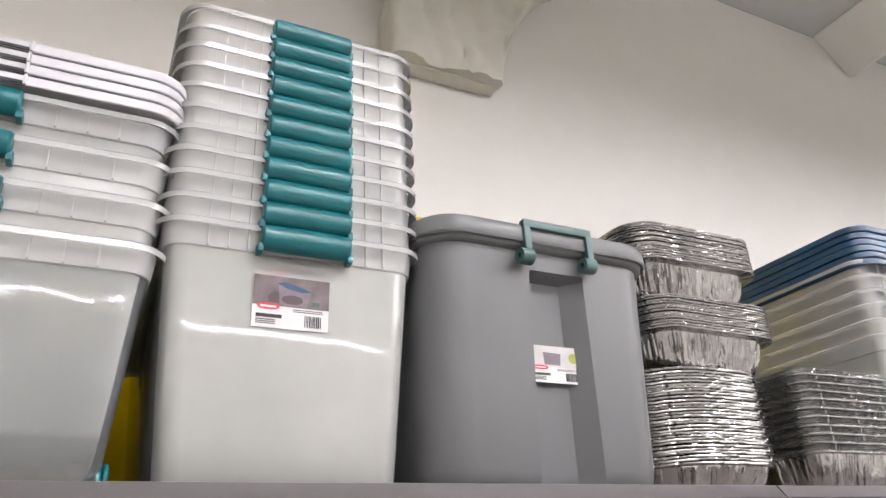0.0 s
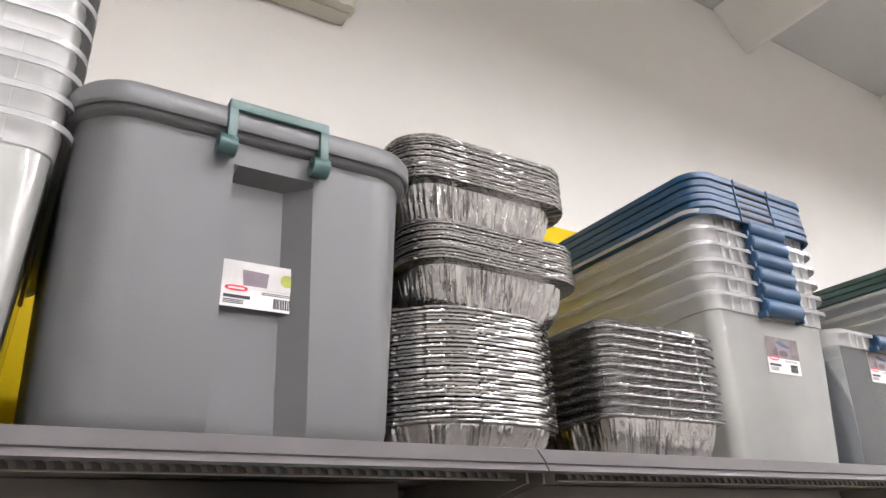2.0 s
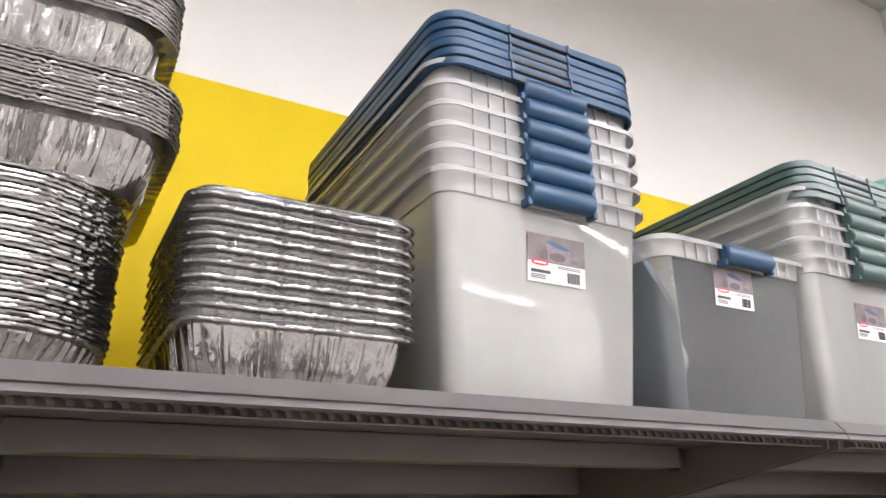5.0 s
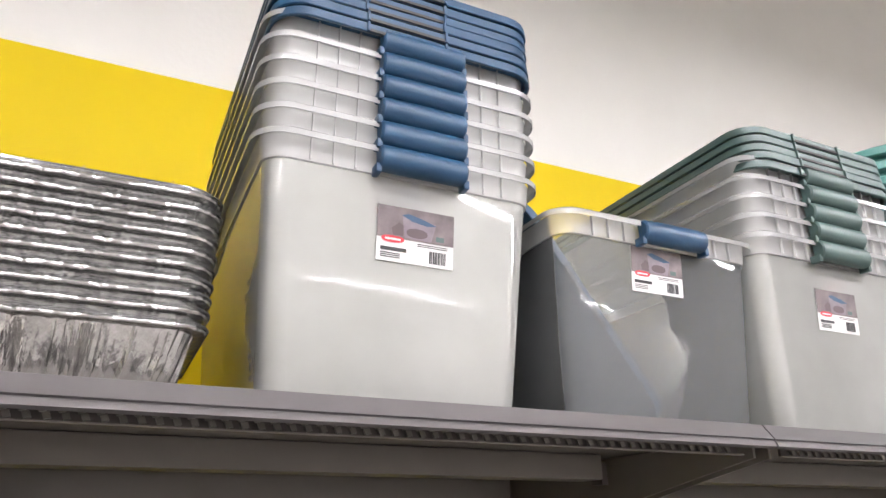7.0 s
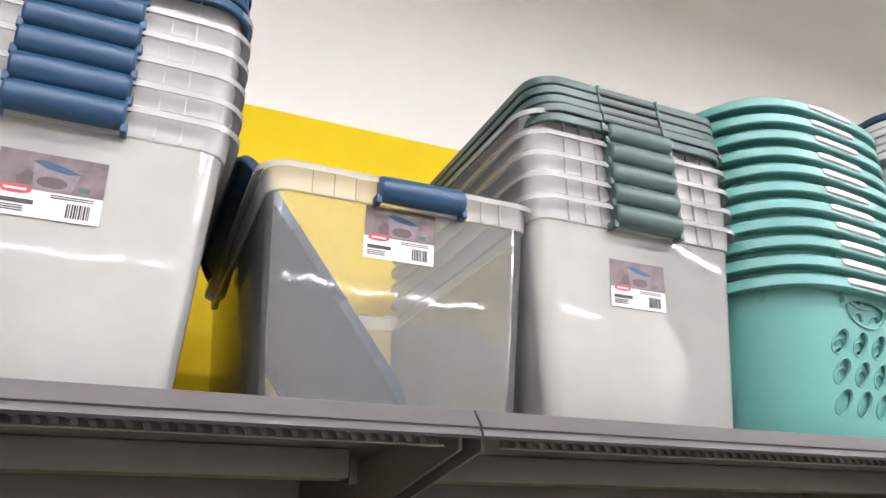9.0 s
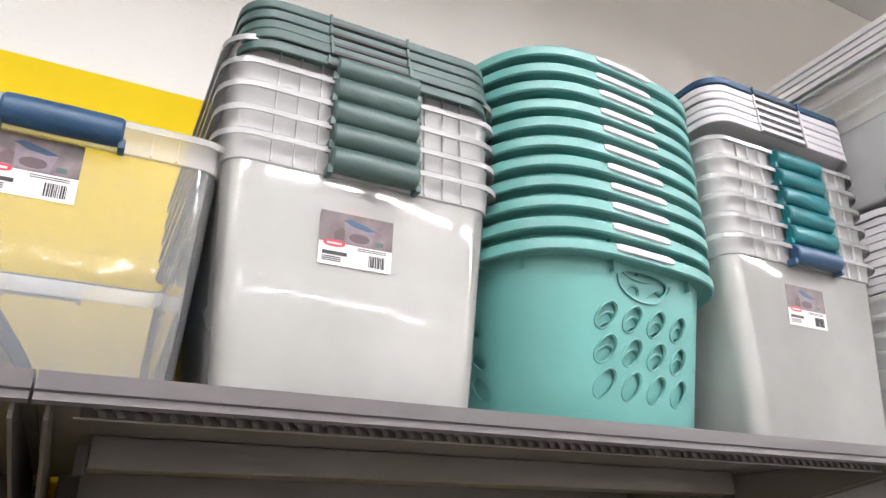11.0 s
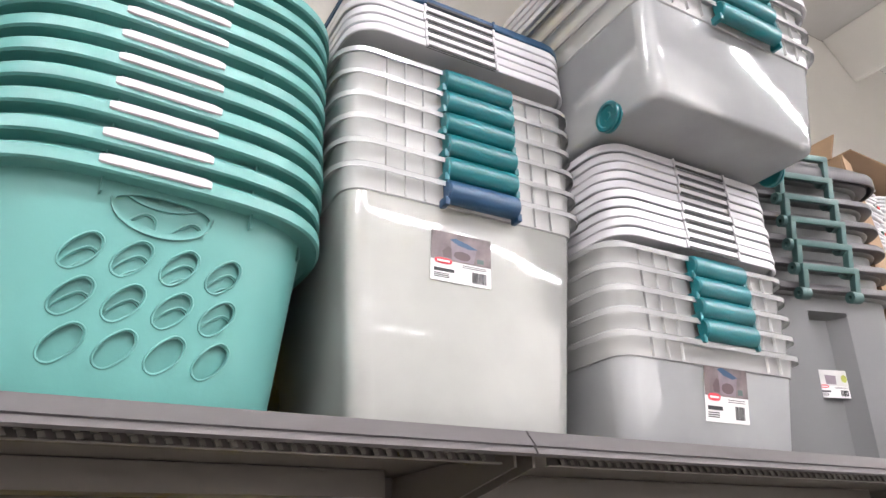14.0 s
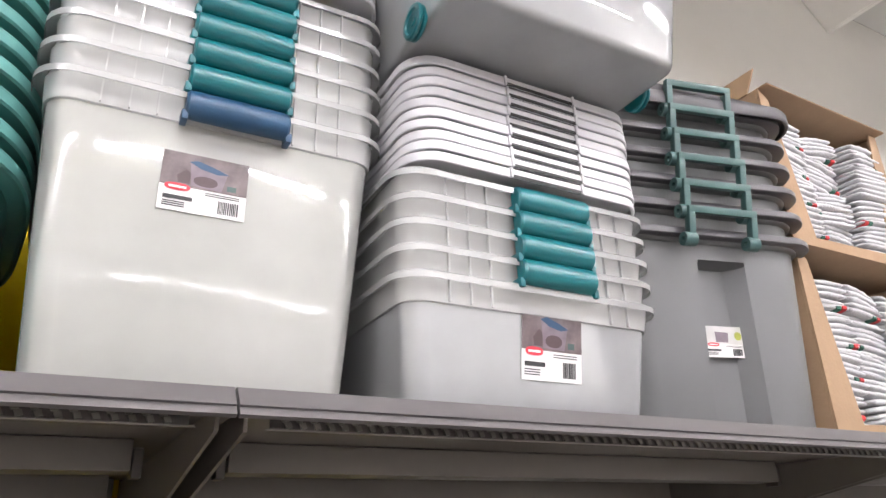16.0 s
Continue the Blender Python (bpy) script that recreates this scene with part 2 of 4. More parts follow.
def ceiling_light(x, y):
    r = root("ceiling_light", pose(x, y, LAMP_Z), "white trough lamp with a glowing fluorescent tube", "ceiling light", "aisle lights")
    bm = bmesh.new()
    prof = [(-0.15, -0.014), (-0.10, 0.05), (0.10, 0.05), (0.15, -0.014), (0.154, -0.014), (0.103, 0.056), (-0.103, 0.056), (-0.154, -0.014)]
    loft(bm, [[(xx, p, q) for p, q in prof] for xx in (-0.64, 0.64)], True, True)
    part("trough", bm, M_CEIL, r, smooth=False)
    part("tube", boxed(-0.62, 0.62, -0.035, 0.035, 0.0, 0.04, 0.012), M_LAMP, r, "glowing white tube")
    for s in (-0.5, 0.5):
        part("suspension_rod", boxed(s - 0.005, s + 0.005, -0.005, 0.005, 0.056, CEIL - LAMP_Z), M_STEEL, r)
    return r


for lx, ly in LAMPS:
    ceiling_light(lx, ly)


# ---- shelving ----
DEPTH = 0.90


def shelf_bay(x0, x1):
    r = root("shelf_bay", pose(x0, 0, SHELF), "grey enamelled steel store shelf with perforated front underside", "shelf", "gondola shelf bays")
    w = x1 - x0
    g = 0.0015
    bm = boxed(g, w - g, 0.030, DEPTH, -0.008, 0.0, 0.0015)
    part("deck", bm, M_STEEL, r)
    # folded front lip: rounded profile swept along the bay
    prof = [(0.034, 0.0), (0.034, 0.005), (0.026, 0.0075), (0.021, 0.0065), (0.018, 0.002), (0.006, -0.012), (0.0045, -0.0135), (0.0075, -0.015), (0.0045, -0.017), (0.001, -0.0235), (0.008, -0.026), (0.02, -0.020)]
    bm = bmesh.new()
    a = [bm.verts.new((g, y, z)) for y, z in prof]
    b = [bm.verts.new((w - g, y, z)) for y, z in prof]
    k = len(prof)
    for i in range(k):
        bm.faces.new((a[i], a[(i + 1) % k], b[(i + 1) % k], b[i]))
    bm.faces.new(a)
    bm.faces.new(b[::-1])
    part("front_lip", bm, M_LIP, r, "brushed grey metal price lip")
    # perforated strip behind the lip: slanted bars before a dark sheet, the gap's shade put in as colour
    bm = bmesh.new()
    n = int((w - 0.10) / 0.0155)
    for i in range(n):
        x = 0.045 + i * 0.0155
        for k2 in range(3):
            xs, zs = x + 0.0045 * k2, -0.0125 - 0.0062 * k2
            a = [bm.verts.new((xs + dx, y, zs + dz)) for y in (0.0285, 0.0325) for dx, dz in ((0.0, 0.0), (0.0060, 0.0012), (0.0085, -0.0046), (0.0025, -0.0058))]
            for f in ((0, 1, 2, 3), (7, 6, 5, 4), (0, 4, 5, 1), (1, 5, 6, 2), (2, 6, 7, 3), (3, 7, 4, 0)):
                bm.faces.new([a[q] for q in f])
    box(bm, 0.035, w - 0.035, 0.027, 0.034, -0.0335, -0.0318)
    box(bm, 0.035, w - 0.035, 0.027, 0.032, -0.0105, -0.008)
    part("perforated_strip", bm, M_STEEL, r, "perforated steel strip", smooth=False)
    part("strip_gap_shade", boxed(0.04, w - 0.04, 0.034, 0.038, -0.0335, -0.009), M_SHADE, r, "dark sheet painted as the shade behind the strip", smooth=False)
    # folded deck stiffeners under the shelf
    part("stiffener", boxed(0.06, w - 0.06, 0.30, 0.36, -0.049, -0.009, 0.003), M_STEEL, r)
    part("stiffener", boxed(0.06, w - 0.06, 0.60, 0.66, -0.087, -0.009, 0.003), M_STEEL, r)
    part("back_rail", boxed(0.03, w - 0.03, 0.86, 0.89, -0.105, -0.009, 0.003), M_STEEL, r)
    for sx in (0.046, w - 0.058):
        part("clip", boxed(sx, sx + 0.012, 0.306, 0.335, -0.056, -0.02, 0.001), M_SHADE, r, "dark shelf clip")
    for x in (0.012, w - 0.016):
        bm = bmesh.new()
        pts = [(0.03, -0.012), (DEPTH, -0.012), (DEPTH, -0.17), (0.60, -0.14), (0.12, -0.052), (0.03, -0.036)]
        a = [bm.verts.new((x, y, z)) for y, z in pts]
        b = [bm.verts.new((x + 0.004, y, z)) for y, z in pts]
        for i in range(len(pts)):
            bm.faces.new((a[i], a[(i + 1) % len(pts)], b[(i + 1) % len(pts)], b[i]))
        bm.faces.new(a)
        bm.faces.new(b[::-1])
        part("bracket", bm, M_STEEL, r, smooth=False)
    return r


bays = []
for i in range(-1, 3):
    bays.append(shelf_bay(1.219 * i, 1.219 * (i + 1)))
bays.append(shelf_bay(3.657, 4.876))
bays.append(shelf_bay(-2.438, -1.219))


def shelf_upright(x):
    r = root("shelf_upright", pose(x, DEPTH + 0.005, 0), "grey slotted steel upright post", "shelf upright", "gondola uprights")
    part("post", boxed(-0.016, 0.016, 0.0, 0.04, 0.0, 1.70, 0.003), M_STEEL, r)
    bm = bmesh.new()
    # slots are not cut: dark boxes paint the shade inside them
    for i in range(30):
        for s in (-0.006, 0.006):
            box(bm, s - 0.002, s + 0.002, -0.002, 0.002, 0.9 + i * 0.026, 0.914 + i * 0.026)
    part("slots", bm, M_DARK, r, "dark strips painted as the shade in the slots", smooth=False)


for x in (-2.438, -1.219, 0.0, 1.219, 2.438, 3.657, 4.876):
    shelf_upright(x)
tagged(link("shelf_base", boxed(-2.43, 4.87, 0.05, DEPTH, 0.0, 0.16, 0.004), M_STEEL), "grey steel shelf plinth", "shelf base", kind="structure")


# ---- storage totes ----
def tote_section(wb, wt, db, dt, h, r):
    def sec(z, grow=0.0):
        k = z / h
        hw, hd = (wb + (wt - wb) * k) / 2 + grow, (db + (dt - db) * k) / 2 + grow
        return lift(ring_rrect(hw, hd, r + max(grow, -0.02)), z)
    return sec


def tote_body(wb, wt, db, dt, h, r=0.030, band=0.036, out=0.011, th=0.0012, skin=False):
    """Tapered bin with a rounded foot, open on top, up to the rim. skin: one moulded skin, for bins hidden inside others."""
    sec = tote_section(wb, wt, db, dt, h, r)
    rings = [sec(0.0, -0.012), sec(0.0012, -0.006), sec(0.004, -0.002), sec(0.009, -0.0004), sec(0.026, 0.0), sec(h * 0.5), sec(h - band - 0.001),
             sec(h - band - 0.001, -th), sec(h * 0.5, -th), sec(0.026, -th), sec(0.006, -0.014)]
    if skin:
        return loft(bmesh.new(), rings[:7], True)
    return loft(bmesh.new(), rings, True, True)


def tote_rim(wb, wt, db, dt, h, r=0.030, band=0.036, out=0.011, th=0.0012):
    """Stepped band round the top of the bin."""
    sec = tote_section(wb, wt, db, dt, h, r)
    rings = [sec(h - band - 0.0005, 0.0), sec(h - band, out * 0.25), sec(h - band + 0.004, out * 0.32), sec(h - 0.0045, out * 0.40),
             sec(h - 0.0045, out * 0.40 - th), sec(h - band + 0.006, out * 0.32 - th), sec(h - band + 0.002, -th), sec(h - band - 0.0005, -th)]
    return loft(bmesh.new(), rings + [rings[0]])


def tote_edge(wb, wt, db, dt, h, r=0.030, out=0.011, th=0.0012):
    """Turned-out bead that finishes the rim."""
    sec = tote_section(wb, wt, db, dt, h, r)
    rings = [sec(h - 0.0110, out + 0.0044), sec(h - 0.0112, out + 0.0056), sec(h - 0.0030, out + 0.0052), sec(h, out + 0.0015), sec(h, out * 0.4), sec(h - 0.0014, out * 0.4), sec(h - 0.0016, out + 0.0008), sec(h - 0.0040, out + 0.0040)]
    return loft(bmesh.new(), rings + [rings[0]])


def handle_mesh(length, r=0.0185):
    """Rolled latch handle along x, its back open to the box, with a small hinge lug."""
    bm = bmesh.new()
    secs = []
    for x, k in ((-length / 2, 0.80), (-length / 2 + 0.003, 0.97), (-length / 2 + 0.012, 1.0), (0, 1.03), (length / 2 - 0.012, 1.0), (length / 2 - 0.003, 0.97), (length / 2, 0.80)):
        pts = []
        for i in range(15):
            a = radians(100 + 170 * i / 14)
            pts.append((x, math.cos(a) * r * 0.85 * k + 0.003, math.sin(a) * r * k))
        pts += [(x, 0.008, -r * k * 0.95), (x, 0.010, r * 0.95 * k)]
        secs.append(pts)
    loft(bm, secs, True, True)
    for s in (-1, 1):
        box(bm, s * length / 2 - 0.004, s * length / 2 + 0.004, -0.004, 0.016, -r - 0.005, -r + 0.008, 0.002)
    return bm


def rib_mesh(band, out):
    return boxed(-0.0010, 0.0010, -out * 0.75, -out * 0.30, -band, -0.0045)


def sticker(parent, x, y, z, w, h, tilt, photo, seed=0):
    """Printed card label: photo above, white strip with an oval mark, a black bar, and a barcode below."""
    lab = link("label", boxed(-w / 2, w / 2, -0.0006, 0.0, -h / 2, h / 2), M_PAPER, parent, "printed card label with barcode", smooth=False, matrix=pose(x, y, z, tilt, 0, 0))
    part("photo", boxed(-w / 2, w / 2, -0.0011, -0.0006, -h * 0.08, h / 2), photo, lab, "printed photo of tubs", smooth=False)
    rng = random.Random(seed)

    def print_patch(name, pts, dy, mat):
        b = bmesh.new()
        b.faces.new([b.verts.new((px * w, -dy, pz * h)) for px, pz in pts])
        part(name, b, mat, lab, smooth=False)
    sh = rng.uniform(-0.02, 0.02)
    if photo is M_PHOTO:
        print_patch("printed_shade", [(-0.30, -0.02), (-0.17, -0.02), (-0.17, 0.17), (-0.22, 0.22), (-0.32, 0.10)], 0.0013, M_PRINTDARK)
        print_patch("printed_tub", [(-0.15, -0.04), (0.20, -0.06), (0.26, 0.28), (-0.19, 0.38)], 0.0014, M_PRINTTUB)
        print_patch("printed_filling", [(0.02 + sh + px, 0.06 + pz) for px, pz in ring_super(0.14, 0.09, 2.2, 18)], 0.0015, M_PRINTDARK)
        print_patch("printed_lid", [(-0.20, 0.36), (-0.06, 0.27), (0.14, 0.22), (0.27, 0.25), (0.10, 0.33), (-0.10, 0.40)], 0.0016, M_BLUE)
        print_patch("printed_size_mark", [(0.26, -0.03), (0.37, -0.03), (0.37, 0.06), (0.26, 0.06)], 0.0014, M_SAGE)
    else:
        print_patch("printed_tub", [(-0.22, -0.02), (0.08, -0.02), (0.10, 0.30), (-0.24, 0.32)], 0.0014, M_PRINTTUB)
        print_patch("printed_plant", [(0.34 + px, 0.20 + pz) for px, pz in ring_super(0.09, 0.14, 2.2, 14)], 0.0014, M_PRINTLEAF)
    bm = bmesh.new()
    bm.faces.new([bm.verts.new((-w * 0.30 + px, -0.0016, -h * 0.10 + pz)) for px, pz in ring_super(w * 0.145, h * 0.062, 2.6, 24)])
    part("red_oval", bm, M_RED, lab, "red oval mark", smooth=False)
    part("oval_bar", boxed(-w * 0.40, -w * 0.20, -0.0020, -0.0017, -h * 0.118, -h * 0.085), M_PAPER, lab, smooth=False)
    part("black_bar", boxed(-w * 0.45, -w * 0.12, -0.0014, -0.0006, -h * 0.31, -h * 0.245), M_BLACK, lab, smooth=False)
    bm = bmesh.new()
    x = w * 0.18
    while x < w * 0.40:
        t = rng.choice((0.0008, 0.0012, 0.0018))
        box(bm, x, x + t, -0.0013, -0.0006, -h * 0.44, -h * 0.22)
        x += t + rng.choice((0.0008, 0.0013))
    tagged(part("barcode", bm, M_BLACK, lab, smooth=False), kind="stuff")
    for i in range(3):
        part("print_line", boxed(-w * 0.45, -w * 0.2, -0.0013, -0.0006, -h * (0.36 + 0.035 * i), -h * (0.345 + 0.035 * i)), M_BLACK, lab, smooth=False)
    for i in range(2):
        part("print_line", boxed(w * 0.02, w * 0.42, -0.0013, -0.0006, -h * (0.13 + 0.035 * i), -h * (0.118 + 0.035 * i)), M_BLACK, lab, smooth=False)
    return lab


M_PRINTTUB = material("print_tub", (0.16, 0.125, 0.15), 0.4, vary=0.4, scale=60)
M_PRINTDARK = material("print_dark", (0.06, 0.035, 0.04), 0.4, vary=0.3, scale=60)
M_PRINTLEAF = material("print_leaf", (0.30, 0.32, 0.05), 0.4, vary=0.3, scale=60)
M_PHOTO = material("print_photo", (0.12, 0.092, 0.095), 0.35, vary=0.7, scale=45)
M_PHOTO2 = material("print_photo_pale", (0.55, 0.55, 0.54), 0.4, vary=0.35, scale=45)


def latch_tote(m, wb, wt, db, dt, h, plastic, handle, hlen, hx, label, group, ribs=True, seed=0):
    r = root("storage_tote", m, label, "storage tote", group)
    out = 0.011
    band = 0.036
    part("body", tote_body(wb, wt, db, dt, h, band=band, out=out, skin=plastic is M_INNER), plastic, r)
    rim = part("rim", tote_rim(wb, wt, db, dt, h, band=band, out=out), M_RIM, r, "clear stepped rim")
    part("edge", tote_edge(wb, wt, db, dt, h, out=out), M_EDGE, rim, "milky turned-out edge")
    if ribs:
        for s in (-1, 1):
            for q in (0.48, 0.66, 0.84):
                xr = s * q * (wt / 2 - 0.03)
                if abs(xr - hx) < hlen / 2 + 0.006:
                    continue
                o = part("rib", rib_mesh(band, out), M_RIM, rim)
                o.location = (xr, -dt / 2, h - 0.001)
    if handle is not None:
        for side in (-1, 1):
            o = part("handle", handle_mesh(hlen), handle, r, "rolled plastic latch handle")
            o.location = (hx * -side, side * (dt / 2 + out + 0.006), h - 0.019)
            o.rotation_euler = (0, 0, 0 if side < 0 else math.pi)
    return r


def lid_mesh(w, d, t=0.0165, r=0.05):
    """Shallow lid: raised plate, turned-down skirt."""
    bm = bmesh.new()
    hw, hd = w / 2, d / 2
    rings = [lift(ring_rrect(hw - 0.012, hd - 0.012, r), t - 0.004), lift(ring_rrect(hw - 0.004, hd - 0.004, r), t), lift(ring_rrect(hw - 0.001, hd - 0.001, r), t - 0.002), lift(ring_rrect(hw, hd, r), 0.0015),
             lift(ring_rrect(hw - 0.001, hd - 0.001, r), 0.0), lift(ring_rrect(hw - 0.004, hd - 0.004, r), 0.001), lift(ring_rrect(hw - 0.005, hd - 0.005, r), t - 0.006), lift(ring_rrect(hw - 0.012, hd - 0.012, r), t - 0.007)]
    loft(bm, rings, True, True)
    return bm


def tote_lid(m, w, d, plastic, slot, label, group):
    r = root("tote_lid", m, label, "lid", group)
    part("plate", lid_mesh(w, d), plastic, r)
    # no opening here: a dark strip paints the slot's shade
    part("slot", boxed(slot[0], slot[1], -d / 2 - 0.0012, -d / 2 + 0.004, 0.0005, 0.0050), M_DARK, r, "dark strip painted as the slot's shade under the rim", smooth=False)
    for x in slot:
        part("rim_rib", boxed(x - 0.002, x + 0.002, -d / 2 - 0.003, -d / 2 + 0.003, 0.0, 0.0155, 0.001), plastic, r)
    return r


def stack(first, count, dz, drift=0.0, seed=1):
    """Copies of a thing nested above it, each turned and shifted by a hair."""
    rng = random.Random(seed)
    made = [first]
    for i in range(1, count):
        m = Matrix.Translation((rng.uniform(-drift, drift), rng.uniform(-drift, drift), dz * i)) @ first.matrix_basis @ pose(0, 0, 0, 0, 0, rng.uniform(-1, 1) * drift * 120)
        made.append(copy_thing(first, m))
    return made


DT = 0.60       # depth of the large totes at the rim


def wheel_mesh(r=0.027, t=0.014):
    bm = bmesh.new()
    prof = [(0.0, t / 2 - 0.001), (0.007, t / 2 - 0.001), (0.008, t / 2 - 0.003), (0.018, t / 2 - 0.003), (0.020, t / 2), (r - 0.002, t / 2), (r, t / 2 - 0.002), (r, 0.002), (r - 0.004, 0.0), (r, -0.002), (r, -t / 2 + 0.002), (r - 0.002, -t / 2), (0.02, -t / 2)]
    rings = [[(x, rr * math.cos(2 * math.pi * i / 24), rr * math.sin(2 * math.pi * i / 24)) for i in range(24)] for rr, x in prof[1:]]
    loft(bm, rings, True, True)
    return bm


def add_wheels(r, wb, db, y, z=0.012, proud=0.004):
    for sx in (-1, 1):
        for yy in (-db / 2 + y, db / 2 - y):
            o = part("wheel", wheel_mesh(), M_TEAL, r, "teal plastic wheel")
            o.location = (sx * (wb / 2 + proud), yy, z)
            o.rotation_euler = (0, 0, 0 if sx > 0 else math.pi)


def tote_column(cx, yfront, nbox, height, handle, hx, boxlabel, group, lids, lidw, lidz, slot, wb=0.335, wt=0.385, depth=DT, plastic=None, pitch=0.0362, seed=1, hlen=0.125, liddepth=None, base=False):
    """A nest of totes with a pile of their lids on top; front rim at yfront."""
    cy = yfront + depth / 2
    first = latch_tote(pose(cx, cy, SHELF + 0.001), wb, wt, depth - 0.05, depth, height, plastic or M_MILKY, handle, hlen, hx, boxlabel, group)
    boxes = [first]
    if nbox > 1:
        second = latch_tote(pose(cx, cy, SHELF + 0.001 + pitch), wb, wt, depth - 0.05, depth, height, M_INNER, handle if base is False else base, hlen, hx, boxlabel, group)
        boxes += stack(second, nbox - 1, pitch, 0.0005, seed)
    z = lidz
    rng = random.Random(seed + 50)
    for mat, n, lab in lids:
        for i in range(n):
            tote_lid(pose(cx + rng.uniform(-1, 1) * 0.0015, cy + rng.uniform(-1, 1) * 0.002, z, 0, 0, rng.uniform(-0.25, 0.25)), lidw, (liddepth or depth) + 0.05, mat, slot, lab, group + " lids")
            z += 0.0172
    return boxes


# clear wheeled totes with white lids at the start of the shelf
a_ = tote_column(-1.215, 0.055, 4, 0.295, M_TEAL, -0.002, "large clear wheeled tote with teal handles", "clear totes with white lids",
                 [(M_WHITE, 4, "white plastic tote lid in a pile")], 0.512, 2.124, (-0.06, 0.058), wb=0.42, wt=0.476, plastic=M_CLEAR, seed=11, pitch=0.0615)
# tall nest with teal handles, no lids
b = tote_column(-0.793, 0.055, 11, 0.345, M_TEAL, 0.006, "milky clear storage tote with teal handles", "nest of totes with teal handles", [], 0.38, 2.3, (0, 0.1), seed=12, wb=0.308, wt=0.352)
# nest with blue lids
f = tote_column(0.735, 0.10, 6, 0.345, M_BLUE, 0.012, "milky clear storage tote with blue handles", "nest of totes with blue handles",
                [(M_BLUE, 6, "dark blue plastic tote lid in a pile")], 0.402, 2.150, (-0.075, 0.042), seed=13)
# nest with sage green lids
h = tote_column(1.555, 0.10, 5, 0.345, M_SAGE, 0.0, "milky clear storage tote with sage green handles", "nest of totes with sage handles",
                [(M_SAGE, 5, "sage green plastic tote lid in a pile")], 0.385, 2.105, (-0.075, 0.042), seed=14)
# nest with white lids and one blue
j = tote_column(2.415, 0.085, 6, 0.368, M_BLUE, 0.01, "milky clear storage tote with teal handles", "nest of totes with white lids",
                [(M_WHITE, 5, "white plastic tote lid in a pile"), (M_BLUE, 1, "blue plastic tote lid on a pile of white ones")], 0.41, 2.232, (-0.085, 0.045), wb=0.345, wt=0.40, seed=15, pitch=0.0395, base=M_TEAL)
# low totes
k = tote_column(2.845, 0.045, 5, 0.172, None, 0.02, "low clear storage tote with teal handles", "nest of low totes",
                [(M_WHITE, 10, "white plastic tote lid in a pile")], 0.41, 1.965, (-0.05, 0.075), wb=0.38, wt=0.41, plastic=M_HAZE, seed=16, base=M_TEAL)
# single tote with a blue handle
g = tote_column(1.175, 0.12, 1, 0.325, M_BLUE, 0.012, "empty clear storage tote with one blue handle", "single tote", [], 0.38, 2.3, (0, 0.1), wb=0.345, wt=0.385, plastic=M_CLEAR, seed=17)


# stickers on the lowest totes of each nest
def face_sticker(tote, x, z, h, w, hh, db, dt, seed, lift_=0.0012):
    sticker(tote, x, -(db + (dt - db) * z / h) / 2 - lift_, z, w, hh, math.degrees(math.atan((dt - db) / 2 / h)), M_PHOTO, seed)


for tote, x, z, h_, w_, hh_, sd in ((b[0], -0.006, 0.243, 0.345, 0.104, 0.072, 1), (b[1], 0.004, 0.255, 0.345, 0.100, 0.060, 2), (f[0], 0.012, 0.232, 0.345, 0.108, 0.075, 3), (f[1], -0.001, 0.232, 0.345, 0.100, 0.070, 4),
                                (g[0], -0.012, 0.250, 0.325, 0.100, 0.072, 5), (h[0], -0.013, 0.225, 0.345, 0.100, 0.072, 6), (h[1], 0.012, 0.235, 0.345, 0.090, 0.066, 7),
                                (j[0], -0.018, 0.256, 0.368, 0.100, 0.074, 8), (j[1], 0.002, 0.250, 0.368, 0.100, 0.060, 9), (k[0], 0.018, 0.098, 0.172, 0.100, 0.096, 10)):
    face_sticker(tote, x, z, h_, w_, hh_, DT - 0.05, DT, sd, 0.0002 if sd in (2, 4, 7, 9) else 0.0012)

add_wheels(a_[0], 0.42, 0.55, 0.04)

# lid leaning inside the single tote, its top over the rim
tote_lid(pose(1.072, 0.43, 1.838, 0, 53.5, 0), 0.43, 0.50, M_BLUE, (-0.075, 0.042), "blue tote lid leaning inside an empty clear tote", "loose lid")


# ---- wheeled low totes, resting on the pile of white lids ----
LZ = 2.149
low = latch_tote(pose(2.838, 0.170, LZ), 0.395, 0.435, 0.54, 0.59, 0.205, M_HAZE, M_TEAL, 0.15, 0.015, "low clear wheeled tote overhanging the shelf edge", "nest of wheeled totes")
add_wheels(low, 0.395, 0.54, 0.10)
low2 = latch_tote(pose(2.838, 0.170, LZ + 0.045), 0.395, 0.435, 0.54, 0.59, 0.205, M_INNER, M_TEAL, 0.15, 0.015, "low clear wheeled tote in a nest", "nest of wheeled totes")
add_wheels(low2, 0.395, 0.54, 0.10, proud=-0.014)
stack(low2, 2, 0.045, 0.001, 21)
for i in range(4):
    tote_lid(pose(2.838, 0.170, LZ + 0.205 + 2 * 0.045 + 0.003 + 0.0172 * i), 0.475, 0.64, M_WHITE, (-0.08, 0.08), "white plastic tote lid in a high pile", "nest of wheeled totes lids")


# ---- grey totes with a latch ----
def ring_groove(hw, hd, r, g0, g1, depth, slope, n=6):
    """Rounded rectangle whose front side is set back between g0 and g1."""
    pts = ring_rrect(hw, hd, r, n)
    front = [(g0 - 0.002, -hd), (g0 + 0.003, -hd + depth), (g1 - slope, -hd + depth), (g1, -hd)]
    return pts[:] + front


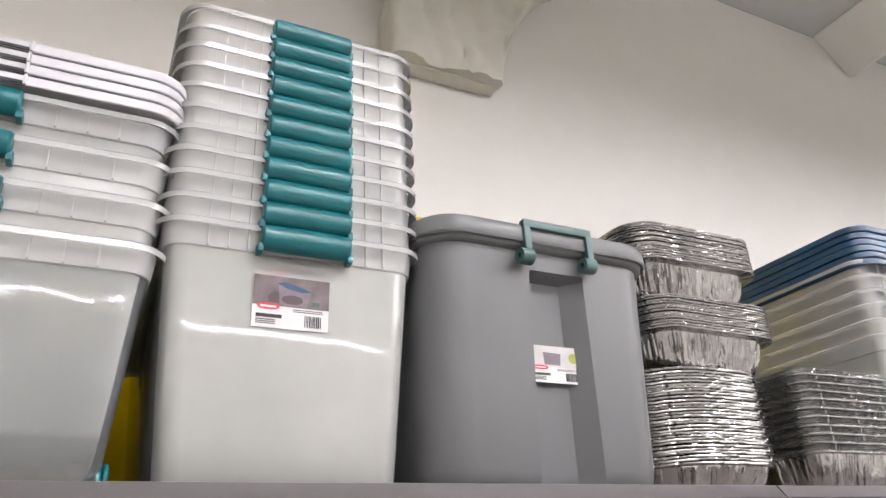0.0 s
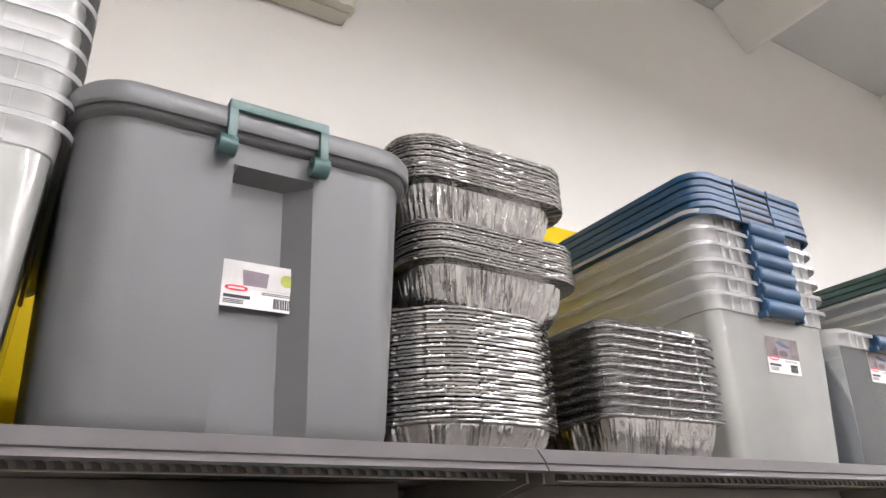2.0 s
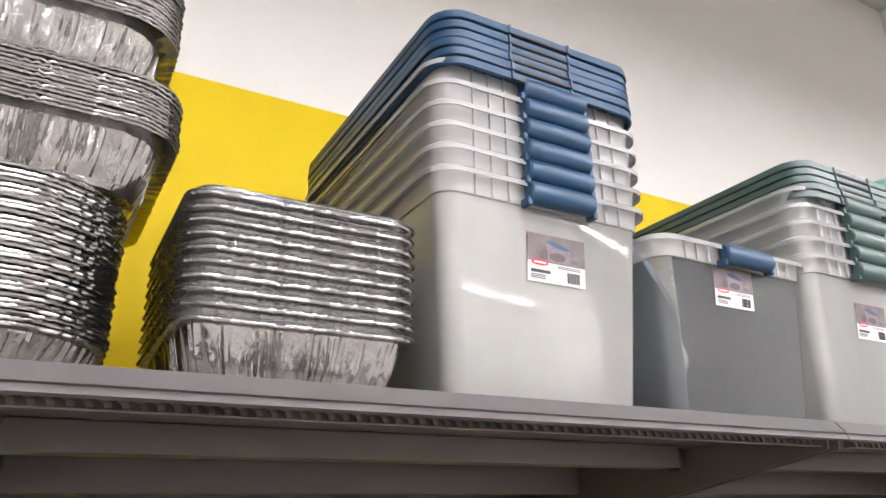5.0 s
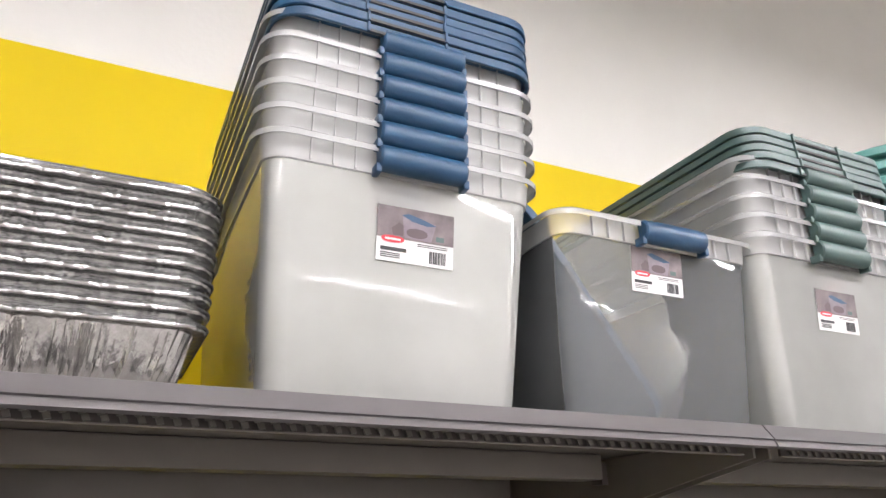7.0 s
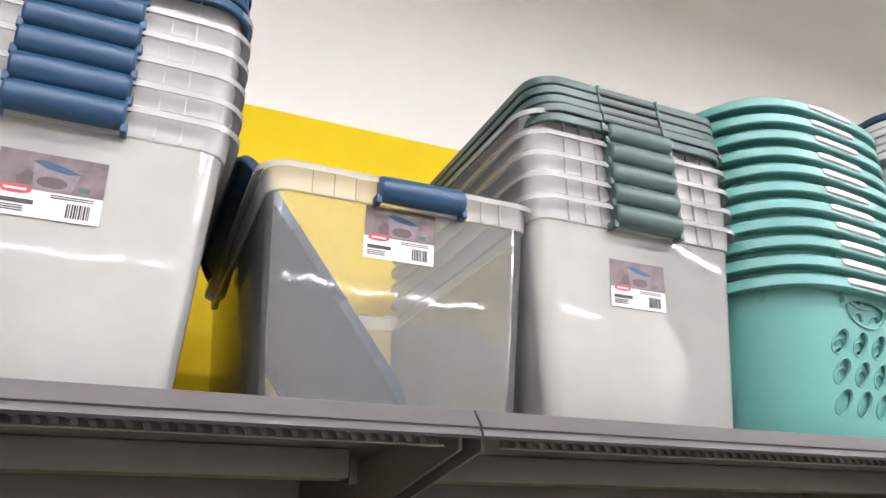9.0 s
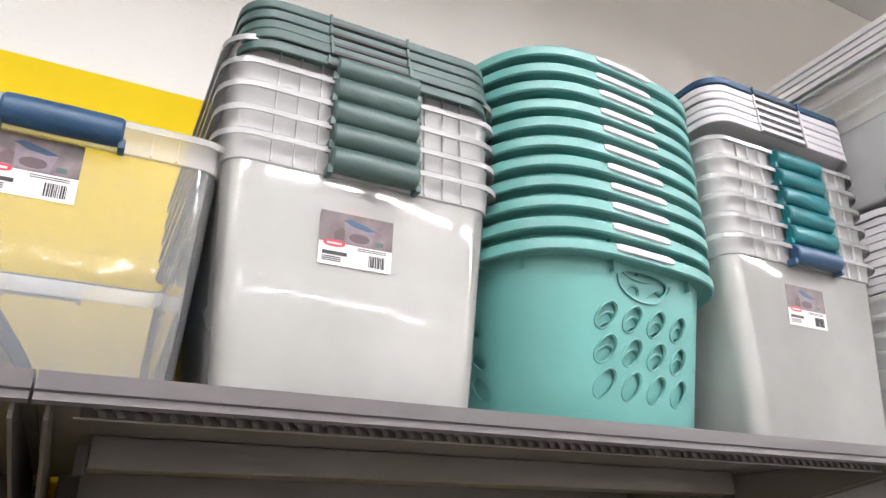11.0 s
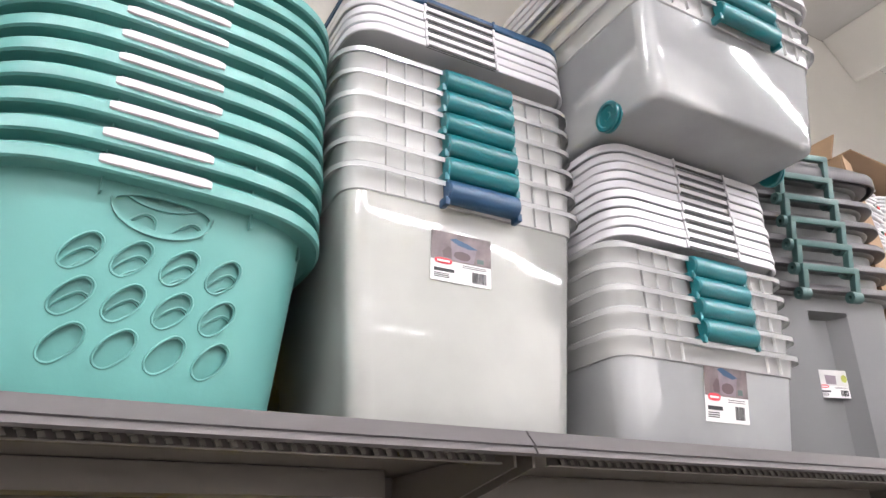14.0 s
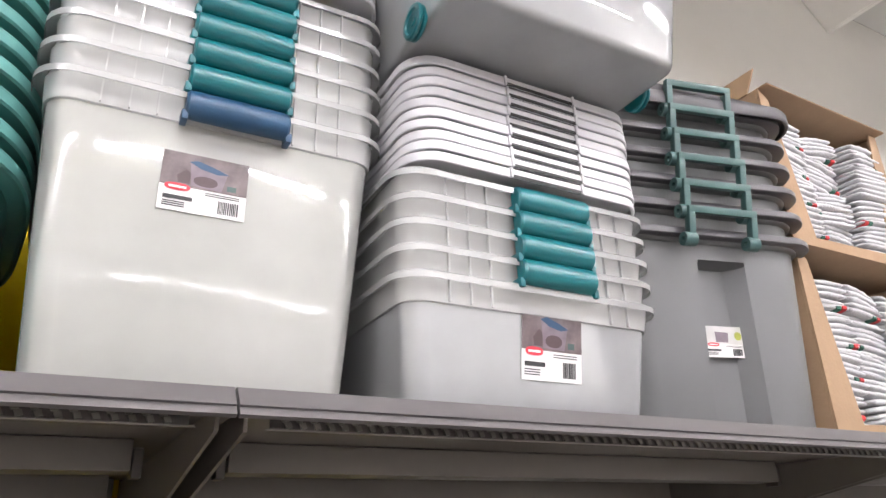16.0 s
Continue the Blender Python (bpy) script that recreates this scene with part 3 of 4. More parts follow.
def grey_tote(m, label, group, lip=0.011):
    r = root("latching_tote", m, label, "storage tote", group)
    bm = bmesh.new()
    h = 0.388

    def sec(z, grow=0.0, depth=0.030, rr=0.068):
        k = z / h
        hw, hd = 0.207 + 0.010 * k + grow, 0.255 + 0.03 * k + grow
        return lift(ring_groove(hw, hd, rr + max(grow, -0.02), -0.036, 0.078 - 0.014 * k, depth, 0.030), z)
    rings = [sec(0.0, -0.022, 0.012), sec(0.003, -0.010, 0.022), sec(0.012, -0.003, 0.027), sec(0.03, 0.0), sec(h * 0.4), sec(h * 0.75), sec(h - 0.060), sec(h - 0.052, 0, 0.0005), sec(h - 0.022, 0, 0.0005), sec(h - 0.020, lip - 0.003, 0.0005), sec(h - 0.016, lip, 0.0005),
             sec(h - 0.004, lip + 0.001, 0.0005), sec(h, lip - 0.002, 0.0005), sec(h - 0.002, 0.004, 0.0005), sec(h - 0.02, -0.003, 0.0005), sec(h - 0.052, -0.003, 0.0005), sec(h - 0.062, -0.003), sec(0.02, -0.004), sec(0.006, -0.024, 0.012)]
    loft(bm, rings, True, True)
    part("body", bm, M_GREY, r)
    return r


def latch(r, y, z, tilt, wide=1.0):
    """Green clip: a bar on two arms that turn in round lugs."""
    a = link("latch", boxed(-0.066, 0.066, -0.010, 0.004, 0.046, 0.060, 0.002), M_LATCH, r, "green plastic latch", matrix=pose(0.010, y, z, tilt, 0, 0) @ Matrix.Diagonal((wide, 1, 1, 1)))
    for s in (-0.060, 0.060):
        part("arm", boxed(s - 0.006, s + 0.006, -0.010, 0.006, 0.0, 0.0475, 0.002), M_LATCH, a)
        bm = bmesh.new()
        prof = [(0.005, -0.011), (0.013, -0.011), (0.0135, -0.009), (0.0135, 0.009), (0.013, 0.011), (0.005, 0.011), (0.0045, 0.009), (0.0045, -0.009)]
        rings = [[(s + x - 0.004, rr * math.cos(2 * math.pi * i / 16) - 0.002, rr * math.sin(2 * math.pi * i / 16) - 0.004) for i in range(16)] for rr, x in prof]
        loft(bm, rings + [rings[0]])
        part("lug", bm, M_LATCH, a)
    return a


def grey_lid(m, label, group, mat, grow=0.0):
    r = root("tote_lid", m, label, "lid", group)
    bm = bmesh.new()
    hw, hd, rr = 0.228 + grow, 0.302 + grow, 0.072
    prof = [(-0.06, 0.013), (-0.03, 0.018), (-0.012, 0.019), (-0.004, 0.016), (0.0, 0.009), (0.0, -0.012), (-0.002, -0.015), (-0.006, -0.014), (-0.007, 0.004), (-0.02, 0.006), (-0.06, 0.006)]
    loft(bm, [lift(ring_rrect(hw + g_, hd + g_, rr + g_ * 0.5, 8), z) for g_, z in prof], True, True)
    part("plate", bm, mat, r)
    part("ridge", boxed(-0.14, 0.14, -0.2, 0.2, 0.012, 0.017, 0.002), mat, r)
    return r


M_PHOTO3 = material("print_shelf_photo", (0.50, 0.49, 0.48), 0.4, vary=0.3, scale=25)
c1 = grey_tote(pose(-0.388, 0.317, SHELF + 0.001), "large grey plastic tote closed with a green latch", "grey tote")
latch(c1, -0.298, 0.352, 0)
sticker(c1, 0.014, -0.2500, 0.192, 0.098, 0.058, 4, M_PHOTO3, 20)
grey_lid(pose(-0.388, 0.317, SHELF + 0.390), "grey plastic lid on the closed tote", "grey tote lid", M_GREY)

m1 = grey_tote(pose(3.405, 0.425, SHELF + 0.001, 0, 0, -13), "large grey plastic tote in a nest", "nest of grey totes")
bm = bmesh.new()
loft(bm, [lift(ring_rrect(0.217 + g_, 0.285 + g_, 0.07, 8), z) for g_, z in ((-0.001, 0.371), (0.022, 0.372), (0.024, 0.374), (0.024, 0.384), (0.021, 0.3885), (0.004, 0.3885), (-0.001, 0.371))])
part("rim_flange", bm, M_GREYLID, m1, "dark grey turned-out flange")
lt = latch(m1, -0.318, 0.362, 12, 1.12)
lt.location.x = -0.004
nest = stack(m1, 6, 0.056, 0.001, 3)
sticker(m1, 0.014, -0.2495, 0.186, 0.086, 0.058, 4, M_PHOTO3, 21)
grey_lid(pose(3.405, 0.425, SHELF + 0.390 + 5 * 0.056 + 0.002, 1.0, 0, -13), "dark grey lid on a nest of grey totes", "nest of grey totes lids", M_GREYLID, 0.024)
grey_lid(pose(3.40, 0.44, SHELF + 0.390 + 5 * 0.056 + 0.024, 1.0, 0, -9), "dark grey lid on a nest of grey totes", "nest of grey totes lids", M_GREYLID, 0.024)


# ---- laundry baskets ----
BW, BD, BH, BE = 0.224, 0.292, 0.268, 3.5


def basket_half(z):
    k = z / BH
    return 0.194 + (BW - 0.194) * k, 0.250 + (BD - 0.250) * k


def basket_shell():
    bm = bmesh.new()

    def sec(z, grow=0.0):
        a, d = basket_half(z)
        return lift(ring_super(a + grow, d + grow, BE, 96), z)
    rings = [sec(0.0, -0.012), sec(0.003, -0.004), sec(0.012), sec(0.07), sec(0.13), sec(0.19), sec(BH - 0.018), sec(BH - 0.017, 0.016), sec(BH - 0.020, 0.021), sec(BH - 0.018, 0.024), sec(BH - 0.004, 0.022), sec(BH, 0.018), sec(BH, 0.004), sec(BH - 0.004, -0.003),
             sec(0.19, -0.003), sec(0.13, -0.003), sec(0.07, -0.003), sec(0.012, -0.003), sec(0.005, -0.014)]
    loft(bm, rings, True, True)
    return bm


def wall_y(x, z):
    a, d = basket_half(z)
    return -d * (1 - min(0.999, abs(x) / a) ** BE) ** (1 / BE)


def wall_x(y, z):
    a, d = basket_half(z)
    return -a * (1 - min(0.999, abs(y) / d) ** BE) ** (1 / BE)


def leaf(w, h, n=20, slant=0.35):
    pts = []
    for i in range(n):
        t = 2 * math.pi * i / n
        px, pz = math.cos(t), math.sin(t)
        px = math.copysign(abs(px) ** 1.25, px)
        u, v = px * w, pz * h
        pts.append((u + v * slant, v + u * 0.25))
    return pts


FRONT_HOLES = [(-0.074 + 0.051 * i, 0.072 + 0.0485 * j) for i in range(4) for j in range(3)]
SIDE_HOLES = [(-0.13 + 0.050 * i, 0.072 + 0.048 * j) for i in range(6) for j in range(3)]


def tube(pts, r, n=6):
    bm = bmesh.new()
    k = len(pts)
    rings = []
    for i, p in enumerate(pts):
        t = (Vector(pts[(i + 1) % k]) - Vector(pts[i - 1])).normalized()
        u = t.cross(Vector((0.1, 1, 0.05))).normalized()
        v = t.cross(u)
        rings.append([tuple(Vector(p) + u * r * math.cos(2 * math.pi * q / n) + v * r * math.sin(2 * math.pi * q / n)) for q in range(n)])
    loft(bm, rings + [rings[0]])
    bmesh.ops.remove_doubles(bm, verts=bm.verts, dist=1e-6)
    return bm


def basket(m, label, group):
    r = root("laundry_basket", Matrix.Identity(4), label, "laundry basket", group)
    shell = link("shell", basket_shell(), M_MINT, r)
    cut = bmesh.new()
    for x, z in FRONT_HOLES:
        y = wall_y(x, z)
        lo = [(x + p, y - 0.03, z + q) for p, q in leaf(0.0175, 0.0195)]
        loft(cut, [lo, [(a, y + 0.03, c) for a, _, c in lo]], True, True)
    for y, z in SIDE_HOLES:
        x = wall_x(y, z)
        lo = [(x - 0.03, y + p, z + q) for p, q in leaf(0.0165, 0.0195)]
        loft(cut, [lo, [(x + 0.03, b_, c) for _, b_, c in lo]], True, True)
    lo = [(0.052 * math.cos(radians(a)), -0.33, 0.231 + (0.012 if math.sin(radians(a)) > 0 else 0.026) * math.sin(radians(a))) for a in range(0, 360, 15)]
    loft(cut, [lo, [(a, -0.255, c) for a, _, c in lo]], True, True)
    cutter = link("cutter", cut, M_MINT, smooth=False)
    mod = shell.modifiers.new("holes", "BOOLEAN")
    mod.object, mod.operation, mod.solver = cutter, "DIFFERENCE", "EXACT"
    dg = bpy.context.evaluated_depsgraph_get()
    cut_mesh = bpy.data.meshes.new_from_object(shell.evaluated_get(dg))
    shell.modifiers.clear()
    old = shell.data
    shell.data = cut_mesh
    bpy.data.meshes.remove(old)
    cm = cutter.data
    bpy.data.objects.remove(cutter)
    bpy.data.meshes.remove(cm)
    shell.data.set_sharp_from_angle(angle=radians(35))
    for x, z in FRONT_HOLES:
        part("hole_rim", tube([(x + p, wall_y(x + p, z + q) - 0.0005, z + q) for p, q in leaf(0.0195, 0.0215)], 0.0013), M_MINT, r)
    # grip: pale inlay on the front of the rim, with a stiffening bow below it
    bm = bmesh.new()
    rows_ = []
    for i in range(13):
        x = -0.078 + 0.120 * i / 12
        y = wall_y(x, BH) - 0.0235
        e = 0.002 if i in (0, 12) else 0.0
        rows_.append([(x, y - 0.0015 + e, BH - 0.012 + e), (x, y - 0.002 + e, BH - 0.005), (x, y + 0.002, BH + 0.0005 - e), (x, y + 0.012, BH + 0.002 - e), (x, y + 0.012, BH - 0.002), (x, y + 0.004, BH - 0.013)])
    loft(bm, rows_, True, True)
    part("grip", bm, M_GRIP, r, "pale soft grip inlay")
    bow = [(0.056 * math.cos(radians(a)), 0.231 + 0.033 * math.sin(radians(a))) for a in range(180, 361, 12)]
    rows_ = [[(x + dx, wall_y(x, z) + dy, z + dz) for dx, dy, dz in ((0, -0.003, -0.0015), (0, -0.003, 0.0015), (0, 0.001, 0.0015), (0, 0.001, -0.0015))] for x, z in bow]
    part("grip_bow", loft(bmesh.new(), rows_, True, True), M_MINT, r)
    for a, ln in ((200, 1), (250, 1), (300, 1), (340, 1)):
        x = 0.2 * math.cos(radians(a))
        y = wall_y(x, 0.23)
        part("gusset", boxed(x - 0.0010, x + 0.0010, y - 0.010, y + 0.001, 0.232, 0.2500), M_MINT, r)
    r.matrix_basis = m
    return r


M_GRIP = material("pale_grip", (0.55, 0.50, 0.52), 0.5, vary=0.05, scale=40)
bk = basket(pose(1.963, 0.352, SHELF + 0.001, 0, 0, 5.5), "mint green plastic laundry basket with leaf-shaped holes", "stack of laundry baskets")
stack(bk, 11, 0.0338, 0.0012, 8)


# ---- foil pans ----
def foil_mesh(w, d, r, h, taper, seed, flutes=120, flange=0.011, crinkle=0.0005, fold=0.6, rim=0.0056):
    """Pressed foil pan: fluted walls, flat flange and a curled edge with small dents."""
    rng = random.Random(seed)
    per = flutes // 4
    base = ring_rrect(w / 2, d / 2, r, per - 1)
    n = len(base)
    # even spacing round the outline
    L = [0.0]
    for i in range(n):
        L.append(L[-1] + (Vector(base[(i + 1) % n]) - Vector(base[i])).length)
    total = 4 * 68
    out = []
    for q in range(total):
        s = L[-1] * q / total
        i = max(k_ for k_ in range(n) if L[k_] <= s)
        f_ = (s - L[i]) / max(1e-9, L[i + 1] - L[i])
        a, b_ = Vector(base[i]), Vector(base[(i + 1) % n])
        out.append(a.lerp(b_, f_))
    wob = [rng.uniform(-1, 1) for _ in range(total)]

    def sec(grow, z, flute=0.0, dent=0.0):
        res = []
        for q, p in enumerate(out):
            k_ = 1 + grow / (w / 2), 1 + grow / (d / 2)
            nrm = Vector((p.x / w, p.y / d)).normalized()
            o = flute * (1 if q % 2 else -1) * (0.5 + 0.5 * wob[(q // 2) % total]) + flute * 0.5 * wob[q] + flute * fold * wob[(q // 3) % total]
            res.append((p.x * k_[0] + nrm.x * o, p.y * k_[1] + nrm.y * o, z + dent * wob[(q * 7) % total]))
        return res
    top = -flange
    wall_rings = [sec(top - taper - 0.014, 0.0), sec(top - taper - 0.004, 0.002, 0.0004), sec(top - taper, 0.009, 0.0012), sec(top - taper * 0.5, h * 0.55, 0.0042), sec(top - 0.002, h - 0.003, 0.0026), sec(top, h, 0.0006, 0.0003),
                  sec(top, h + 0.0010, 0.0006), sec(top - taper * 0.5 - 0.001, h * 0.55, 0.002), sec(top - taper - 0.001, 0.010, 0.001), sec(top - taper - 0.015, 0.0012)]
    rim_rings = [sec(top + 0.0002, h, 0.0006, 0.0003), sec(-0.003, h + 0.0004, 0.0004, crinkle), sec(0.0, h + rim * 0.2, 0.0009, crinkle), sec(0.0008, h + rim * 0.55, 0.0012, crinkle), sec(0.0, h + rim * 0.95, 0.0009, crinkle),
                 sec(-0.003, h + rim, 0.0005, crinkle), sec(-0.005, h + rim * 0.5, 0.0003, crinkle * 0.5), sec(top + 0.0002, h + 0.0012, 0.0006)]
    return loft(bmesh.new(), wall_rings, True, True), loft(bmesh.new(), rim_rings + [rim_rings[0]])


def foil_stack(cx, cy, z, w, d, r, h, taper, count, pitch, label, group, seed, yaw=0, flange=0.011, fold=0.6):
    kinds = []
    for s in range(3):
        k_ = root("foil_pan", pose(cx, cy, z + pitch * s, 0, 0, yaw + s * 0.4), label, "foil pan", group)
        dish, curl = foil_mesh(w, d, r, h, taper, seed + s, flange=flange, fold=fold, rim=min(0.0056, pitch * 0.94))
        part("dish", dish, M_PANSIDE, k_)
        part("rolled_rim", curl, M_FOIL, k_, "crinkled rolled foil rim")
        kinds.append(k_)
    rng = random.Random(seed)
    for i in range(3, count):
        copy_thing(kinds[i % 3], pose(cx + rng.uniform(-0.001, 0.001), cy + rng.uniform(-0.001, 0.001), z + pitch * i, rng.uniform(-0.25, 0.25), rng.uniform(-0.25, 0.25), yaw + rng.uniform(-0.6, 0.6)))


foil_stack(-0.010, 0.320, SHELF + 0.001, 0.325, 0.49, 0.125, 0.047, 0.022, 30, 0.0056, "shiny oval foil roasting pan in a stack", "stack of oval foil pans", 31, fold=1.3)
foil_stack(0.024, 0.300, 1.862, 0.335, 0.45, 0.066, 0.066, 0.016, 13, 0.0051, "shiny deep foil baking pan in a stack", "lower stack of deep foil pans", 41, 1.0, flange=0.020)
foil_stack(0.012, 0.295, 1.996, 0.338, 0.45, 0.066, 0.066, 0.016, 15, 0.0052, "shiny deep foil baking pan in a high stack", "upper stack of deep foil pans", 51, -1.0, flange=0.020)


def tray_lid(m):
    r = root("tray_cover", m, "clear plastic cover on a foil tray", "tray cover", "foil tray covers")
    w, d, rr = 0.297, 0.335, 0.032
    prof = [(-0.020, 0.0125), (-0.014, 0.013), (-0.011, 0.011), (-0.010, 0.004), (-0.002, 0.003), (0.0, 0.0015), (0.001, -0.001), (-0.001, -0.001), (-0.003, 0.001), (-0.011, 0.003), (-0.013, 0.010), (-0.020, 0.0112)]
    part("cover", loft(bmesh.new(), [lift(ring_rrect(w / 2 + g_, d / 2 + g_, rr + g_ * 0.4), z) for g_, z in prof], True, True), M_PET, r)
    for x in (-0.09, 0.0, 0.09):
        part("rib", boxed(x - 0.001, x + 0.001, -d / 2 + 0.0075, -d / 2 + 0.0095, 0.003, 0.012), M_PET, r)
    return r


EZ = SHELF + 0.001
foil_stack(0.354, 0.245, EZ, 0.292, 0.33, 0.034, 0.074, 0.020, 10, 0.0166, "foil tray in a stack with clear covers", "stack of foil trays", 61)
tl_ = tray_lid(pose(0.354, 0.245, EZ + 0.0795))
for i in range(1, 10):
    copy_thing(tl_, pose(0.354, 0.245, EZ + 0.0795 + 0.0166 * i))


# ---- cartons of folded gloves ----
def carton(m, label):
    r = root("carton", m, label, "carton", "display cartons")
    W, D, H, t = 0.46, 0.42, 0.392, 0.005
    part("side_panel", boxed(0, t, 0, D, 0, H, 0.001), M_CARD, r, smooth=False)
    part("side_panel", boxed(W - t, W, 0, D, 0, H, 0.001), M_CARD, r, smooth=False)
    part("back_panel", boxed(t, W - t, D - t, D, 0, H), M_CARD, r, smooth=False)
    part("base_panel", boxed(t, W - t, 0.0, D - t, 0, t), M_CARD, r, smooth=False)
    bm = bmesh.new()
    pts = [(0.0, 0.0), (W, 0.0), (W, H), (W - 0.03, H), (W - 0.08, 0.05), (0.085, 0.04), (0.03, H - 0.02), (0.0, H)]
    a = [bm.verts.new((x, -0.001, z)) for x, z in pts]
    b_ = [bm.verts.new((x, -0.001 - t, z)) for x, z in pts]
    for i in range(len(pts)):
        bm.faces.new((a[i], a[(i + 1) % len(pts)], b_[(i + 1) % len(pts)], b_[i]))
    bm.faces.new(a)
    bm.faces.new(b_[::-1])
    part("top_flap", boxed(0.0, W, -0.03, 0.10, H, H + 0.003), M_CARD, r, "folded top flap", smooth=False)
    part("cut_front_panel", bm, M_CARD, r, "front panel cut away to show the goods", smooth=False)
    return r


def flap(r, x0, x1, y0, y1, z, rx, ry):
    o = part("flap", boxed(x0, x1, y0, y1, 0, 0.004, 0.0008), M_CARD, r, "bent carton flap", smooth=False)
    o.location = (0, 0, z)
    o.rotation_euler = (radians(rx), radians(ry), 0)


def glove_mesh(seed):
    rng = random.Random(seed)
    bm = bmesh.new()
    secs = []
    for i in range(9):
        x = -0.064 + 0.128 * i / 8
        e = 1 - 0.45 * (abs(i - 4) / 4) ** 6
        sag = -0.005 * (abs(x) / 0.075) ** 2 + rng.uniform(-0.001, 0.001)
        secs.append([(x, p * (1 + rng.uniform(-0.03, 0.03)), q * e + sag) for p, q in [(a, b_) for a, b_ in ring_super(0.055, 0.0068, 4.0, 18)]])
    return loft(bm, secs, True, True)


GLOVES = [glove_mesh(s) for s in range(4)]
GLOVE_DATA = []
for q in GLOVES:
    me = bpy.data.meshes.new("folded_glove")
    bmesh.ops.recalc_face_normals(q, faces=q.faces)
    for fc in q.faces:
        fc.smooth = True
    q.to_mesh(me)
    q.free()
    me.materials.append(M_CLOTH)
    GLOVE_DATA.append(me)
M_REDCUFF = material("red_knit", (0.45, 0.03, 0.03), 0.9, vary=0.1, scale=60, bump=0.4, bump_scale=260)
M_GREENCUFF = material("green_knit", (0.03, 0.10, 0.07), 0.9, vary=0.1, scale=60, bump=0.4, bump_scale=260)


def fill_carton(cx, cy, cz, seed):
    rng = random.Random(seed)
    for col in range(3):
        for row in range(2):
            z = 0.016
            n = 0
            while z < 0.345 - 0.05 * row:
                if n % 7 == 0:
                    lean, yaw, ox, oy, roll_ = rng.uniform(-7, 7), rng.choice((0, 0, 90, 180)) + rng.uniform(-9, 9), rng.uniform(-0.012, 0.012), rng.uniform(-0.02, 0.012), rng.uniform(-5, 9)
                o = new("folded_glove", GLOVE_DATA[rng.randrange(4)])
                o.matrix_basis = pose(cx + 0.095 + 0.135 * col + ox + rng.uniform(-0.004, 0.004), cy + 0.075 + 0.13 * row + oy + rng.uniform(-0.005, 0.005), cz + z, roll_ + rng.uniform(-1.5, 1.5), lean + rng.uniform(-2, 2), yaw + rng.uniform(-3, 3))
                tagged(o, "white knitted work glove folded in a carton", "glove", "folded gloves in cartons")
                if n % 6 == 3 and row == 0:
                    for mat, off in ((M_REDCUFF, 0.045), (M_GREENCUFF, 0.030)):
                        c = bmesh.new()
                        secs = [[(off + e, p * 1.03, q * 1.12 - 0.004) for p, q in ring_super(0.055, 0.0078, 3.2, 18)] for e in (0.0, 0.012)]
                        part("cuff_band", loft(c, secs, True, True), mat, o, "coloured cuff band")
                z += 0.0128
                n += 1


n1 = carton(pose(3.565, 0.135, SHELF + 0.001, 0, 0, 0), "brown corrugated carton with a cut front, full of white gloves")
n2 = carton(pose(3.575, 0.140, SHELF + 0.396, 0, 0, 1.5), "brown corrugated carton with open flaps, full of white gloves")
flap(n2, 0.02, 0.42, 0.0, 0.11, 0.392, 0, 0)
for o_ in list(n2.children):
    if o_.name.startswith("flap"):
        o_.location = (0, 0.30, 0.392)
        o_.rotation_euler = (radians(38), radians(6), 0)
flap(n2, 0.0, 0.10, 0.02, 0.36, 0.392, 0, -62)
fill_carton(3.565, 0.135, SHELF + 0.006, 71)
fill_carton(3.575, 0.140, SHELF + 0.402, 72)


# ---- duct wrapped in cream sheeting on the wall ----
def ring_even(hw, hd, r):
    """Rounded rectangle with its straight sides cut into short pieces."""
    pts = ring_rrect(hw, hd, r, 4)
    out = []
    for i, p in enumerate(pts):
        q = pts[(i + 1) % len(pts)]
        n = 22 if i % 5 == 4 else 1
        for k_ in range(n):
            out.append((p[0] + (q[0] - p[0]) * k_ / n, p[1] + (q[1] - p[1]) * k_ / n))
    return out


